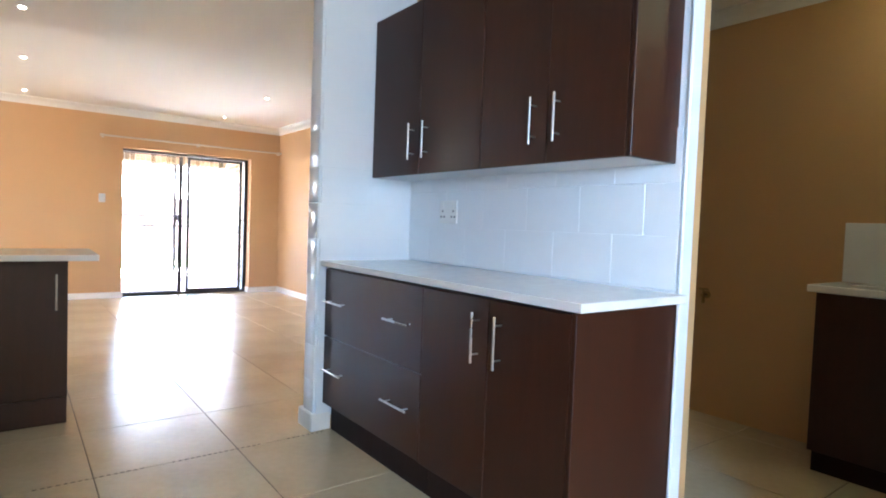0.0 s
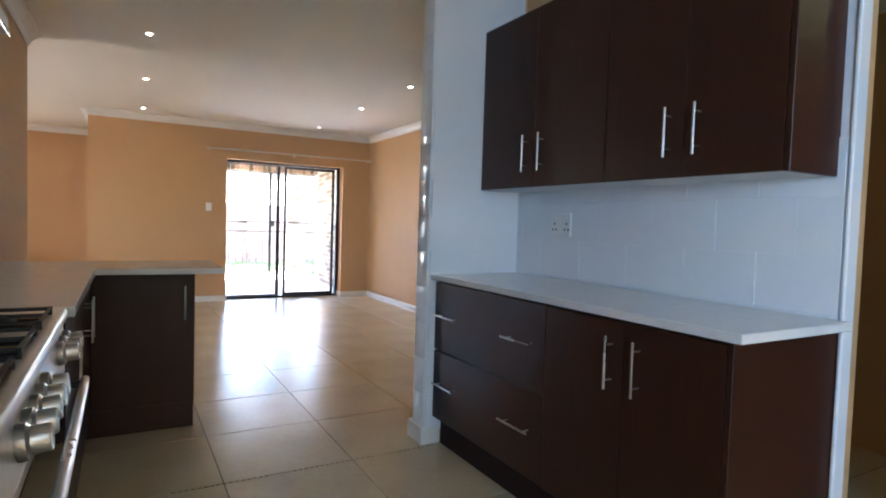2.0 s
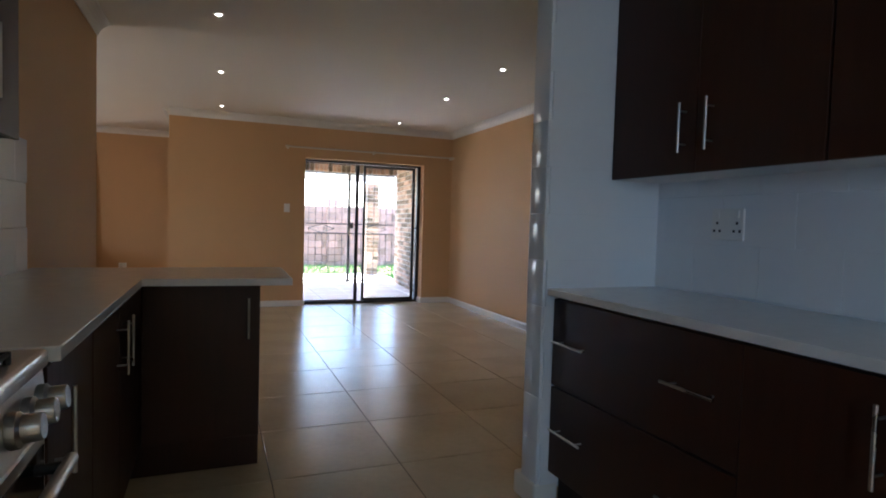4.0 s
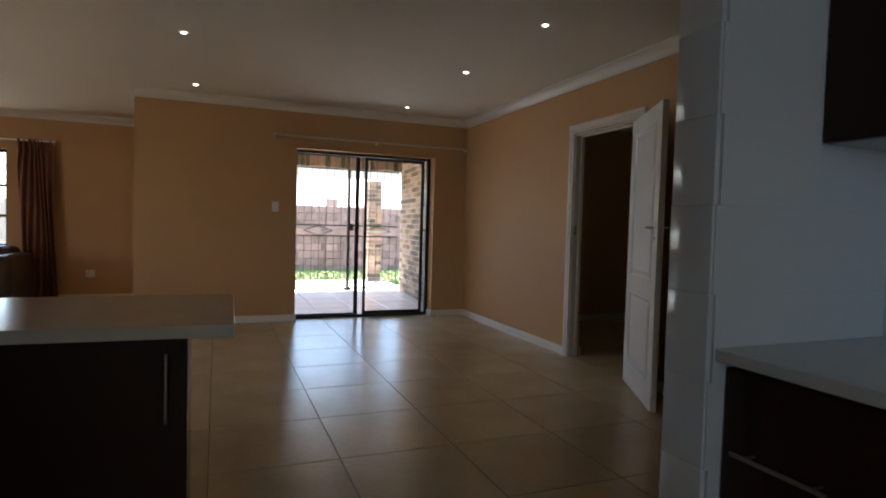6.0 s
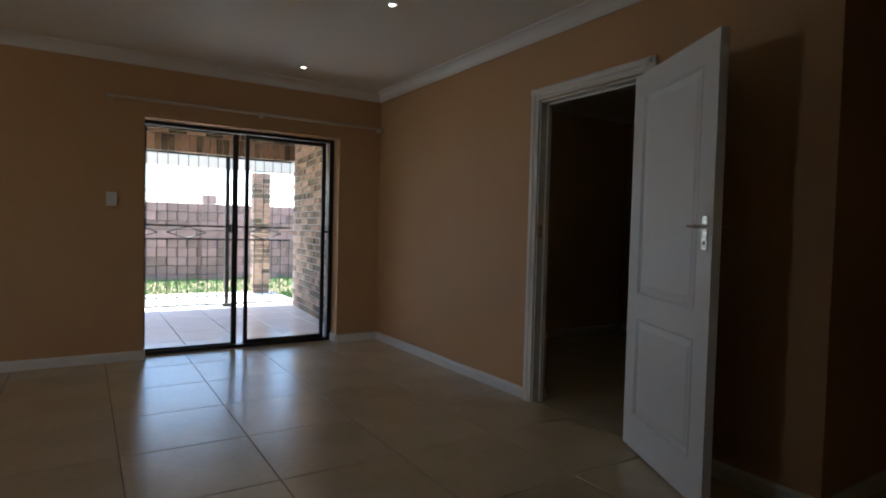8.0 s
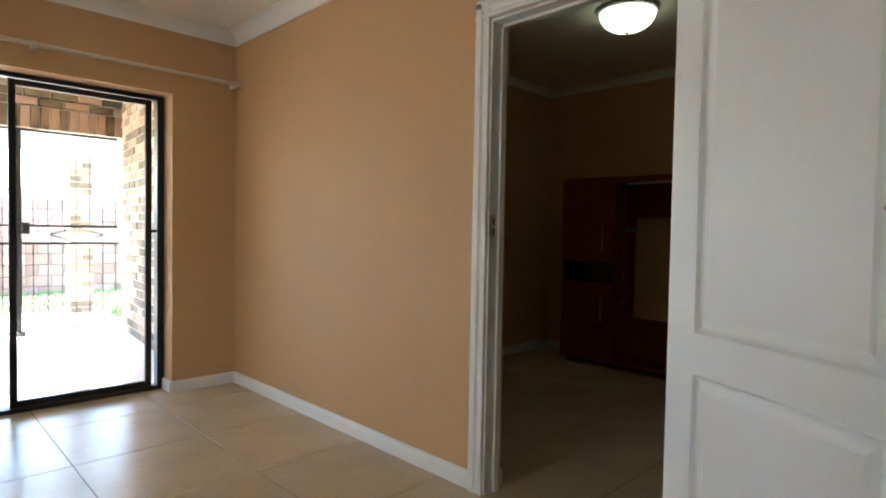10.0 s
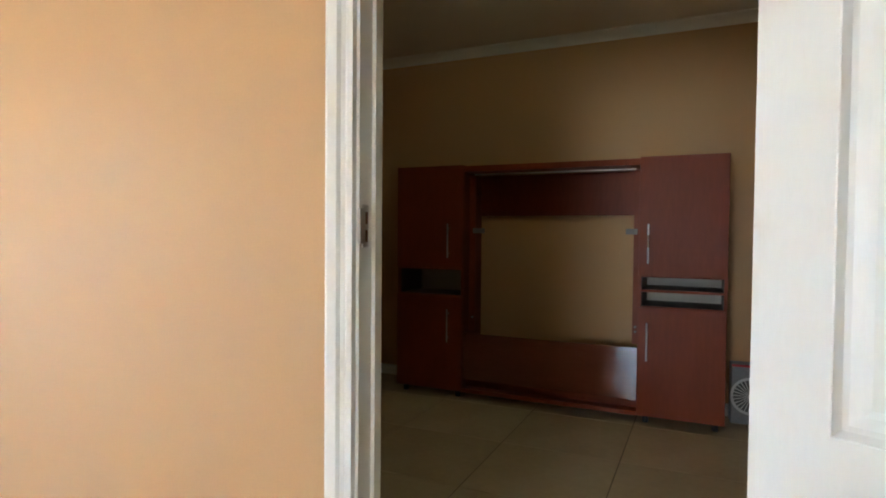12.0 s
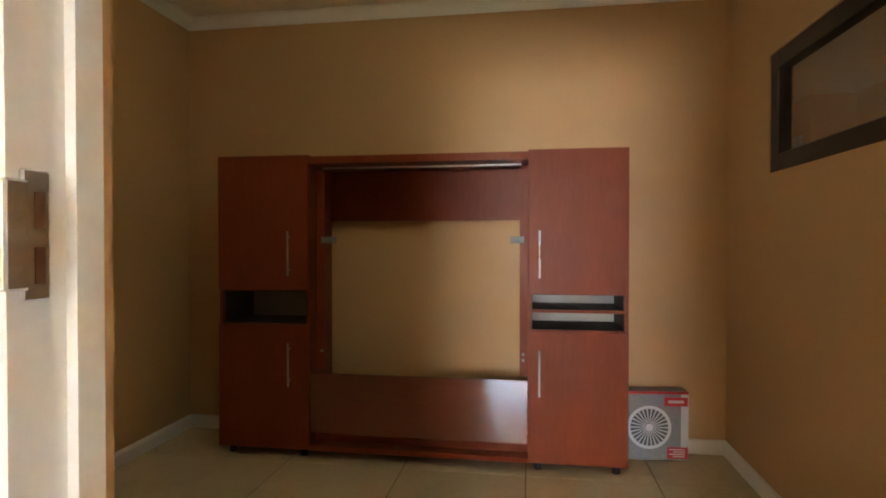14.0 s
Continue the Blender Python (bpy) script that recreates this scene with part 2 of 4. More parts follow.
structure("wall_kitchen_right", boxes((XP, 2.505, 0, 3.145, YN, H)), WALL, "tan painted partition behind the kitchen units")
structure("wall_kitchen_near", boxes((XP, -1.7, 0, 3.145, 1.85, H)), WALL, "tan painted partition beside the scullery opening")
structure("wall_nib", boxes((2.463, YN + 0.006, 0, 9.75, 4.32, H)), WALL, "tan painted wall ending in a tiled nib")
structure("wall_scullery", boxes((4.66, -1.9, 0, 4.79, YN, H)), WALL, "tan painted scullery wall")
structure("wall_right", boxes((XR, YT0, 0, 4.575, 6.785, H), (XR, 7.628, 0, 4.575, YF, H), (XR, 6.785, 2.000, 4.575, 7.628, H)), WALL, "tan painted lounge wall around the open door")
structure("wall_passage", boxes((XR, 5.85, 0, 5.35, YT0, H), (5.35, 6.10, 0, 5.52, YT0, H), (6.778, 6.10, 0, 12.0, YT0, H), (5.52, 6.10, 0, 6.778, YT0, 1.439), (5.52, 6.10, 1.953, 6.778, YT0, H)), WALL, "tan painted passage wall with a high inner window")
structure("wall_passage_end", boxes((9.75, YN, 0, 12.0, 4.70, H), (12.0, 4.1, 0, 12.15, YT0, H)), WALL, "tan painted end wall of the passage")
structure("wall_tv_far", boxes((XT, YT0, 0, 7.45, 9.44, H)), WALL, "tan painted wall behind the cherry wall unit")
structure("wall_tv_side", boxes((4.575, YT1, 0, XT, 9.44, H)), WALL, "tan painted side wall of the television room")

structure("ceiling", boxes((-3.9, 6.45, H, 12.15, 10.36, H + 0.08), (XL - 0.23, -1.9, H, 12.15, 6.45, H + 0.08), (-3.9, 10.36, H, 0.93, 12.53, H + 0.08)), CEIL, "off-white plastered ceiling", "ceiling")


def run(prof, a, b, n):
    """A moulding profile of (out, z) points swept from a to b; n points out of the wall."""
    bm = bmesh.new()
    ends = [[bm.verts.new((p[0] + n[0] * o, p[1] + n[1] * o, z)) for o, z in prof] for p in (a, b)]
    k = len(prof)
    for i in range(k):
        bm.faces.new((ends[0][i], ends[0][(i + 1) % k], ends[1][(i + 1) % k], ends[1][i]))
    bm.faces.new(ends[0])
    bm.faces.new(ends[1][::-1])
    return bm


COVE = [(o * 0.85, H - d) for o, d in ((0.002, 0.087), (0.012, 0.087), (0.014, 0.077), (0.020, 0.064), (0.034, 0.044), (0.056, 0.027), (0.080, 0.016), (0.096, 0.013), (0.100, 0.001), (0.002, 0.001))]
SKIRT = [(0.001, 0.001), (0.016, 0.001), (0.016, 0.060), (0.012, 0.072), (0.006, 0.078), (0.001, 0.078)]
EDGES = {
    "lounge_far": ((0.672, YF), (XR, YF), (0, -1)), "lounge_right": ((XR, 5.85), (XR, YF), (-1, 0)), "return": ((0.672, YF), (0.672, 12.28), (-1, 0)),
    "dining_far": ((-3.65, 12.28), (0.672, 12.28), (0, -1)), "dining_side": ((-3.65, 6.65), (-3.65, 12.28), (1, 0)), "dining_near": ((-3.65, 6.65), (0.20, 6.65), (0, 1)),
    "kitchen_left": ((XL, -1.7), (XL, 6.85), (1, 0)), "kitchen_left_end": ((0.20, 6.85), (XL, 6.85), (0, 1)), "scullery": ((4.66, -1.7), (4.66, YN), (-1, 0)),
    "passage": ((XR, 5.85), (5.35, 5.85), (0, -1)), "passage_near": ((2.463, 4.32), (5.35, 4.32), (0, 1)),
    "tv_far": ((XT, YT0), (XT, YT1), (-1, 0)), "tv_side": ((4.575, YT1), (XT, YT1), (0, -1)), "tv_window_side": ((4.575, YT0), (XT, YT0), (0, 1)), "tv_door_side": ((4.575, YT0), (4.575, YT1), (1, 0)),
    "kitchen_back": ((XL, -1.7), (XP, -1.7), (0, 1)), "partition_back": ((3.145, 2.505), (3.145, YN), (1, 0)),
}
for key, (a, b, n) in EDGES.items():
    structure("cornice_" + key, run([(o * 0.8, H - (H - z) * 0.70) for o, z in COVE] if key[:2] == "tv" else COVE, a, b, n), TRIM, "white moulded plaster cornice", "cornice")
SKIRTS = [((0.672, YF), (2.325, YF), (0, -1)), ((4.015, YF), (XR, YF), (0, -1)), ((XR, 7.70), (XR, YF), (-1, 0)), ((XR, 5.85), (XR, 6.72), (-1, 0)), ((0.672, YF), (0.672, 12.28), (-1, 0)),
          ((-3.65, 12.28), (0.672, 12.28), (0, -1)), ((XR - 0.016, 5.85), (5.35, 5.85), (0, -1)), ((XT, YT0), (XT, YT1), (-1, 0)), ((4.575, YT1), (XT, YT1), (0, -1)),
          ((4.575, YT0), (XT, YT0), (0, 1)), ((4.575, 7.632), (4.575, YT1), (1, 0)), ((4.575, YT0), (4.575, 6.70), (1, 0)), ((4.015, YF), (4.015, 10.165), (-1, 0)), ((2.325, YF), (2.325, 10.165), (1, 0))]
for a, b, n in SKIRTS:
    structure("baseboard", run(SKIRT, a, b, n), TRIM, "white painted skirting board", "baseboard")

# ---- sliding door in the far wall ----
door_s = tagged(new("sliding_door_1"), "dark bronze aluminium sliding door, slightly open to the patio", "sliding door", kind="structure")
DY0, DY1 = 10.165, 10.235
part("door_frame", boxes((2.325, DY0, 0.0, 2.338, DY1, 1.994), (3.968, DY0, 0.0, 4.013, DY1, 1.994), (2.338, DY0, 1.966, 3.968, DY1, 1.994), (2.338, DY0, 0.0, 3.968, DY1, 0.028), bev=0.003), BRONZE, door_s)
lf = part("fixed_leaf", boxes((2.339, 10.203, 0.030, 2.350, 10.231, 1.960), (3.057, 10.203, 0.030, 3.106, 10.231, 1.960), (2.350, 10.203, 1.948, 3.057, 10.231, 1.960), (2.350, 10.203, 0.030, 3.057, 10.231, 0.046), bev=0.003), BRONZE, door_s)
ls = part("sliding_leaf", boxes((3.160, 10.169, 0.030, 3.196, 10.197, 1.960), (3.896, 10.169, 0.030, 3.934, 10.197, 1.960), (3.196, 10.169, 1.925, 3.896, 10.197, 1.960), (3.196, 10.169, 0.030, 3.896, 10.197, 0.070), bev=0.003), BRONZE, door_s)
part("frame_bar", boxes((3.934, 10.180, 1.075, 3.968, 10.200, 1.095)), BRONZE, door_s)
g1 = part("pane", boxes((2.350, 10.215, 0.046, 3.057, 10.220, 1.948)), GLASS, lf)
g2 = part("pane", boxes((3.196, 10.181, 0.070, 3.896, 10.186, 1.925)), GLASS, ls)
part("latch", boxes((3.080, 10.187, 0.95, 3.104, 10.203, 1.16), (3.086, 10.165, 1.02, 3.100, 10.187, 1.08), bev=0.003), BRONZE, ls, "dark bronze pull latch")
for g in (g1, g2):
    g.visible_shadow = False

# ---- windows ----
def window_unit(name, x0, z0, x1, z1, y, ax, label, mullions, rail, mat, fw=0.05):
    """A window in a wall across y (ax 'y') or across x (ax 'x')."""
    w = tagged(new(name), label, "window", kind="structure")

    def bx(a0, za, a1, zb, d0, d1):
        return (a0, y + d0, za, a1, y + d1, zb) if ax == "y" else (y + d0, a0, za, y + d1, a1, zb)
    its = [bx(x0, z0, x0 + fw, z1, 0, 0.06), bx(x1 - fw, z0, x1, z1, 0, 0.06), bx(x0 + fw, z0, x1 - fw, z0 + fw, 0, 0.06), bx(x0 + fw, z1 - fw, x1 - fw, z1, 0, 0.06)]
    part("window_frame", boxes(*its, bev=0.004), mat, w)
    for k in range(mullions):
        xm = x0 + (x1 - x0) * (k + 1) / (mullions + 1)
        part("mullion", boxes(bx(xm - 0.02, z0 + fw, xm + 0.02, z1 - fw, 0.005, 0.055)), mat, w)
    for zr in rail:
        part("glazing_bar", boxes(bx(x0 + fw, zr - 0.018, x1 - fw, zr + 0.018, 0.01, 0.05)), mat, w)
    p = part("pane", boxes(bx(x0 + fw, z0 + fw, x1 - fw, z1 - fw, 0.028, 0.032)), GLASS, w)
    p.visible_shadow = False
    return w


window_unit("window_1", -2.58, 0.72, -1.06, 1.99, 12.38, "y", "dark framed dining window with glazing bars", 2, (1.12, 1.52), BRONZE, 0.04)
# window_2 is out of view, assumed as the opening for the side fill
window_unit("window_2", 6.8, 0.75, 8.5, 2.05, -3.82, "x", "assumed wide side window out of view, added for more daylight", 2, (), BRONZE, 0.04)
# window_3 is assumed: never in view, it only houses the kitchen's blue fill
window_unit("window_3", -1.68, 1.10, -0.50, 2.15, 0.215, "x", "assumed kitchen window out of view, added to let in blue light", 1, (), BRONZE, 0.04)
window_unit("window_4", 5.52, 1.439, 6.778, 1.953, 6.135, "y", "dark framed high inner window to the passage", 0, (), BRONZE, 0.075)

# ---- the white door and its frame ----
fr = tagged(new("door_frame_1"), "white painted timber door frame with moulded architrave", "door frame", kind="structure")
part("jamb", boxes((XR - 0.004, 7.610, 0, 4.538, 7.630, 1.99)), TRIM, fr)
part("jamb", boxes((XR - 0.004, 6.783, 0, 4.538, 6.803, 1.99)), TRIM, fr)
part("head", boxes((XR - 0.004, 6.783, 1.99, 4.538, 7.630, 2.002)), TRIM, fr)
part("stop", boxes((4.500, 7.600, 0, 4.530, 7.610, 1.98), (4.500, 6.803, 0, 4.530, 6.813, 1.98), (4.500, 6.813, 1.978, 4.530, 7.600, 1.99)), TRIM, fr)
ARCH = [(0.0, 0.0), (0.018, 0.0), (0.018, 0.012), (0.012, 0.020), (0.014, 0.030), (0.022, 0.036), (0.022, 0.058), (0.014, 0.068), (0.0, 0.068)]
ARCH = [(o, w * 1.13) for o, w in ARCH]


def architrave(wx, out):
    for y0, sgn in ((7.618, 1), (6.795, -1)):
        bm = bmesh.new()
        prism(bm, [(wx + out * o, y0 + sgn * w) for o, w in ARCH], 0, 2.083)
        part("architrave", bm, TRIM, fr)
    bm = bmesh.new()
    ends = [[bm.verts.new((wx + out * o, y, 2.008 + w)) for o, w in ARCH] for y in (6.718, 7.695)]
    for i in range(len(ARCH)):
        j = (i + 1) % len(ARCH)
        bm.faces.new((ends[0][i], ends[0][j], ends[1][j], ends[1][i]))
    bm.faces.new(ends[0]), bm.faces.new(ends[1][::-1])
    part("architrave", bm, TRIM, fr)


architrave(XR - 0.003, -1)
st = part("strike_plate", boxes((4.456, 7.606, 1.094, 4.481, 7.6105, 1.194), bev=0.0015), STEEL_W, fr, "worn steel strike plate")
part("lip", boxes((4.438, 7.602, 1.103, 4.459, 7.6105, 1.185), bev=0.002), STEEL_W, st)
part("latch_hole", boxes((4.466, 7.6050, 1.107, 4.475, 7.6065, 1.135), (4.466, 7.6050, 1.149, 4.475, 7.6065, 1.177)), RAW_WOOD, st, "bare brown wood in the latch hole")

# leaf, hinged on the near jamb; local x runs from the hinge, local y is the thickness
leaf_ang = math.atan2(6.108 - 6.815, 4.063 - 4.427)
leaf = thing("door_leaf", "white painted two-panel interior door standing wide open", "door", pose(4.427, 6.815, 0.008, 0, 0, math.degrees(leaf_ang)))
W, HT, TH = 0.795, 1.972, 0.038


def panel_face(bm, x0, z0, x1, z1, y, s):
    """A moulded raised panel: rings of (inset, depth)."""
    rings = []
    for ins, dep in ((0, 0), (0.004, 0.004), (0.014, -0.006), (0.022, -0.009), (0.040, -0.006), (0.052, -0.0015)):
        rings.append([bm.verts.new((x, y + s * dep, z)) for x, z in ((x0 + ins, z0 + ins), (x1 - ins, z0 + ins), (x1 - ins, z1 - ins), (x0 + ins, z1 - ins))])
    for a, b in zip(rings, rings[1:]):
        for i in range(4):
            bm.faces.new((a[i], a[(i + 1) % 4], b[(i + 1) % 4], b[i]))
    bm.faces.new(rings[-1])


bm = bmesh.new()
xs, zs = [0, 0.115, W - 0.115, W], [0, 0.180, 0.700, 0.820, 1.855, HT]
for s in (1, -1):
    y = s * TH / 2
    for i in range(3):
        for k in range(5):
            if i == 1 and k in (1, 3):
                panel_face(bm, xs[1], zs[k], xs[2], zs[k + 1], y, s)
            else:
                bm.faces.new([bm.verts.new((x, y, z)) for x, z in ((xs[i], zs[k]), (xs[i + 1], zs[k]), (xs[i + 1], zs[k + 1]), (xs[i], zs[k + 1]))])
for q in (((0, 0), (0, HT)), ((W, 0), (W, HT)), ((0, 0), (W, 0)), ((0, HT), (W, HT))):
    (xa, za), (xb, zb) = q
    bm.faces.new([bm.verts.new(v) for v in ((xa, -TH / 2, za), (xa, TH / 2, za), (xb, TH / 2, zb), (xb, -TH / 2, zb))])
bmesh.ops.remove_doubles(bm, verts=bm.verts, dist=0.0001)
part("panel", bm, DOORP, leaf)
for s in (1, -1):
    y = s * TH / 2
    hp = part("handle_plate", box(bmesh.new(), W - 0.072, min(y, y + s * 0.006), 1.075, W - 0.030, max(y, y + s * 0.006), 1.218, 0.003), STEEL_W, leaf, "chrome lever handle plate")
    bm = bmesh.new()
    rod(bm, (W - 0.051, y, 1.173), (W - 0.051, y + s * 0.05, 1.173), 0.009)
    rod(bm, (W - 0.051, y + s * 0.045, 1.173), (W - 0.112, y + s * 0.045, 1.175), 0.008, r2=0.007)
    part("lever", bm, CHROME, hp, smooth=True)
    bm = bmesh.new()
    rod(bm, (W - 0.051, y + s * 0.005, 1.105), (W - 0.051, y + s * 0.008, 1.105), 0.009)
    part("keyhole", bm, CAST, hp)
for z in (0.22, 1.78):
    bm = bmesh.new()
    rod(bm, (0.0, 0.022, z), (0.0, 0.022, z + 0.09), 0.006)
    part("hinge", bm, CHROME, leaf, smooth=True)

# ---- curtain rail, switch, sockets ----
cr = thing("curtain_rail", "plain white curtain pole on wall brackets above the sliding door", "curtain rail")
bm = bmesh.new()
rod(bm, (2.085, 9.93, 2.118), (4.445, 9.93, 2.118), 0.013, 14)
part("pole", bm, POLE, cr, smooth=True)
for x in (2.09, 3.25, 4.41):
    part("bracket", boxes((x - 0.012, 9.925, 2.093, x + 0.012, YF, 2.138), bev=0.004), POLE, cr)
bm = bmesh.new()
rod(bm, (2.055, 9.93, 2.118), (2.087, 9.93, 2.118), 0.019, 14)
part("finial", bm, POLE, cr, smooth=True)


def wall_plate(name, label, m, w, h, rockers, holes=()):
    """A cover plate lying in its local xz plane, facing -y."""
    t = thing(name, label, "wall socket" if holes else "light switch", m)
    part("plate", box(bmesh.new(), -w / 2, -0.010, -h / 2, w / 2, 0, h / 2, 0.003, 2), PLASTIC, t)
    for x, z in rockers:
        part("rocker", box(bmesh.new(), x - 0.010, -0.015, z - 0.014, x + 0.010, -0.009, z + 0.014, 0.002), PLASTIC, t)
    for x, z in holes:
        part("socket_hole", box(bmesh.new(), x - 0.005, -0.0108, z - 0.005, x + 0.005, -0.009, z + 0.005), CAST, t)
    return t


wall_plate("light_switch", "white two-gang light switch beside the sliding door", pose(2.092, YF, 1.315), 0.075, 0.112, [(0, 0.025), (0, -0.025)])
wall_plate("wall_socket", "white socket low on the dining wall", pose(-0.12, 12.28, 0.362), 0.11, 0.10, [(0.03, 0.02)], [(-0.02, 0.02), (-0.032, -0.01), (-0.008, -0.01)])
wall_plate("wall_socket", "white double socket on the tiled splashback", pose(XP - 0.017, 3.822, 1.195, 0, 0, -90), 0.145, 0.120, [(-0.045, 0.038), (0.045, 0.038)],
           [(-0.045, 0.005), (-0.058, -0.025), (-0.032, -0.025), (0.045, 0.005), (0.058, -0.025), (0.032, -0.025)])

# ---- downlights and the dome lamp ----
dl = thing("downlight", "small round recessed ceiling downlight, switched on", "downlight", pose(1.215, 6.276, H), "ceiling downlights")
bm = bmesh.new()
lathe(bm, [(0.017, -0.001), (0.034, -0.001), (0.034, -0.005), (0.025, -0.008), (0.017, -0.004)], 20)
part("ring", bm, TRIM, dl, smooth=True)
bm = bmesh.new()
lathe(bm, [(0.017, -0.002), (0.016, -0.005)], 20)
part("lamp", bm, LED, dl, "glowing warm white lamp")
for x, y in ((1.242, 7.845), (1.269, 9.552), (3.464, 6.583), (3.473, 7.883), (3.482, 9.543)):
    copy_thing(dl, pose(x, y, H))
dome = thing("ceiling_lamp", "frosted glass dome ceiling lamp, glowing greenish white", "ceiling lamp", pose(5.885, 7.775, H))
bm = bmesh.new()
lathe(bm, [(0.10, -0.001), (0.175, -0.001), (0.178, -0.02), (0.165, -0.028), (0.10, -0.028)], 32)
part("base", bm, TRIM, dome, smooth=True)
bm = bmesh.new()
lathe(bm, [(0.168, -0.026), (0.162, -0.055), (0.140, -0.090), (0.100, -0.118), (0.048, -0.134), (0.010, -0.137)], 32)
part("shade", bm, DOME, dome, "glowing frosted glass bowl", smooth=True)
bm = bmesh.new()
lathe(bm, [(0.006, -0.136), (0.010, -0.141), (0.006, -0.151), (0.002, -0.153)], 12)
part("finial", bm, CHROME, dome, smooth=True)
# unseen copy added over the scullery, for the glow high on its wall
dome_b = copy_thing(dome, pose(4.25, 1.95, H) @ Matrix.Scale(0.72, 4))
tagged(dome_b, "assumed dome lamp out of view, added for the yellow glow on the scullery wall", "ceiling lamp")
for ch in dome_b.children:
    if ch.name.startswith("shade"):
        ch.data = ch.data.copy()
        ch.data.materials[0] = DOME_B
pd = tagged(new("door_2"), "closed white door in the passage wall", "door", kind="structure")
part("panel", boxes((9.97, 4.702, 0.005, 10.80, 4.712, 2.07)), DOORP, pd)
part("architrave", boxes((9.90, 4.701, 2.07, 10.87, 4.722, 2.145), (9.90, 4.701, 0, 9.97, 4.722, 2.07), (10.80, 4.701, 0, 10.87, 4.722, 2.07)), TRIM, pd)


# ---- kitchen units on the partition ----
def bar_handle(parent, a, b, out, r=0.005):
    """A steel bar handle from a to b, standing off its front along out."""
    a, b, out = Vector(a), Vector(b), Vector(out)
    d = (b - a).normalized()
    bm = bmesh.new()
    rod(bm, a + out, b + out, r, 12)
    for p in (a + d * 0.03, b - d * 0.03):
        rod(bm, p, p + out, r * 0.7, 8)
    return part("handle", bm, STEEL, parent, "brushed steel bar handle", smooth=True)


FX = 2.498
drawers = thing("drawer_unit", "espresso wood kitchen drawer unit with steel bar handles", "kitchen cabinet")
part("body", boxes((FX + 0.02, 3.292, 0.145, XP - 0.02, YN - 0.01, 0.878)), ESPRESSO_D, drawers)
part("plinth", boxes((FX + 0.055, 3.292, 0.0, FX + 0.075, YN - 0.01, 0.145)), ESPRESSO_D, drawers)
for z0, z1, zh in ((0.155, 0.512, 0.350), (0.520, 0.874, 0.708)):
    d = part("drawer_front", box(bmesh.new(), FX, 3.294, z0, FX + 0.019, YN - 0.012, z1, 0.003, 2), ESPRESSO, drawers)
    for yc in (4.045, 3.450):
        bar_handle(d, (FX, yc - 0.100, zh), (FX, yc + 0.100, zh), (-0.034, 0, 0))
cup = thing("base_cabinet", "espresso wood two-door kitchen base cabinet", "kitchen cabinet")
part("body", boxes((FX + 0.02, 2.526, 0.145, XP - 0.02, 3.289, 0.878)), ESPRESSO_D, cup)
part("plinth", boxes((FX + 0.055, 2.526, 0.0, FX + 0.075, 3.289, 0.145)), ESPRESSO_D, cup)
part("end_panel", box(bmesh.new(), FX - 0.002, 2.506, 0.0, XP - 0.012, 2.525, 0.878, 0.002), ESPRESSO, cup)
for y0, y1, yh in ((2.895, 3.290, 2.945), (2.528, 2.891, 2.828)):
    d = part("door", box(bmesh.new(), FX, y0, 0.15, FX + 0.019, y1, 0.874, 0.003, 2), ESPRESSO, cup)
    bar_handle(d, (FX, yh, 0.643), (FX, yh, 0.823), (-0.034, 0, 0))
bm = bmesh.new()
box(bm, 2.466, 2.467, 0.887, XP - 0.012, YN - 0.008, 0.916, 0.004, 2)
tagged(part("worktop", bm, QUARTZ), "white quartz worktop on the espresso units", "worktop")

UX = 2.761
for y0, y1, hs in ((3.285, YN - 0.008, (3.795, 3.676)), (2.556, 3.282, (2.966, 2.846))):
    u = thing("wall_cabinet", "espresso wood two-door kitchen wall cabinet", "kitchen cabinet", group="wall cabinets")
    part("body", boxes((UX + 0.02, y0, 1.375, XP - 0.012, y1, 2.22)), ESPRESSO_D, u)
    part("underside", boxes((UX + 0.021, y0 + 0.001, 1.3715, XP - 0.013, y1 - 0.001, 1.3749)), CARCASS, u, "pale melamine underside")
    ym = 3.746 if y0 > 3 else 2.906
    for a, b, yh in ((y0 + 0.002, ym - 0.0015, hs[1]), (ym + 0.0015, y1 - 0.003, hs[0])):
        d = part("door", box(bmesh.new(), UX, a, 1.372, UX + 0.019, b, 2.22, 0.003, 2), ESPRESSO, u)
        bar_handle(d, (UX, yh, 1.443), (UX, yh, 1.620), (-0.034, 0, 0))
    if y0 < 3:
        part("end_panel", box(bmesh.new(), UX - 0.002, 2.535, 1.370, XP - 0.012, 2.554, 2.22, 0.002), ESPRESSO, u)

# ---- glazed wall tiles ----
TW, THH = 0.300, 0.190
tile_me = mesh_of("wall_tile", box(bmesh.new(), -0.006, -TW / 2 + 0.0007, -THH / 2 + 0.0003, 0, TW / 2 - 0.0007, THH / 2 - 0.0003, 0.0008), WTILE)
back = structure("splashback", boxes((XP - 0.012, 2.508, 0.60, XP - 0.001, YN - 0.001, 2.25)), WGROUT, "white tiled splashback behind the worktop", "splashback")
for k in range(3):
    for i in range(-5, 4):
        yc = (3.25 if k % 2 else 3.385) + TW / 2 + i * TW
        ya, yb = max(2.510, yc - TW / 2), min(YN - 0.002, yc + TW / 2)
        if yb - ya > 0.03:
            piece("wall_tile", tile_me, back, XP - 0.013, (ya + yb) / 2, 1.020 + k * THH, s=Vector((1, (yb - ya) / TW, 1)))
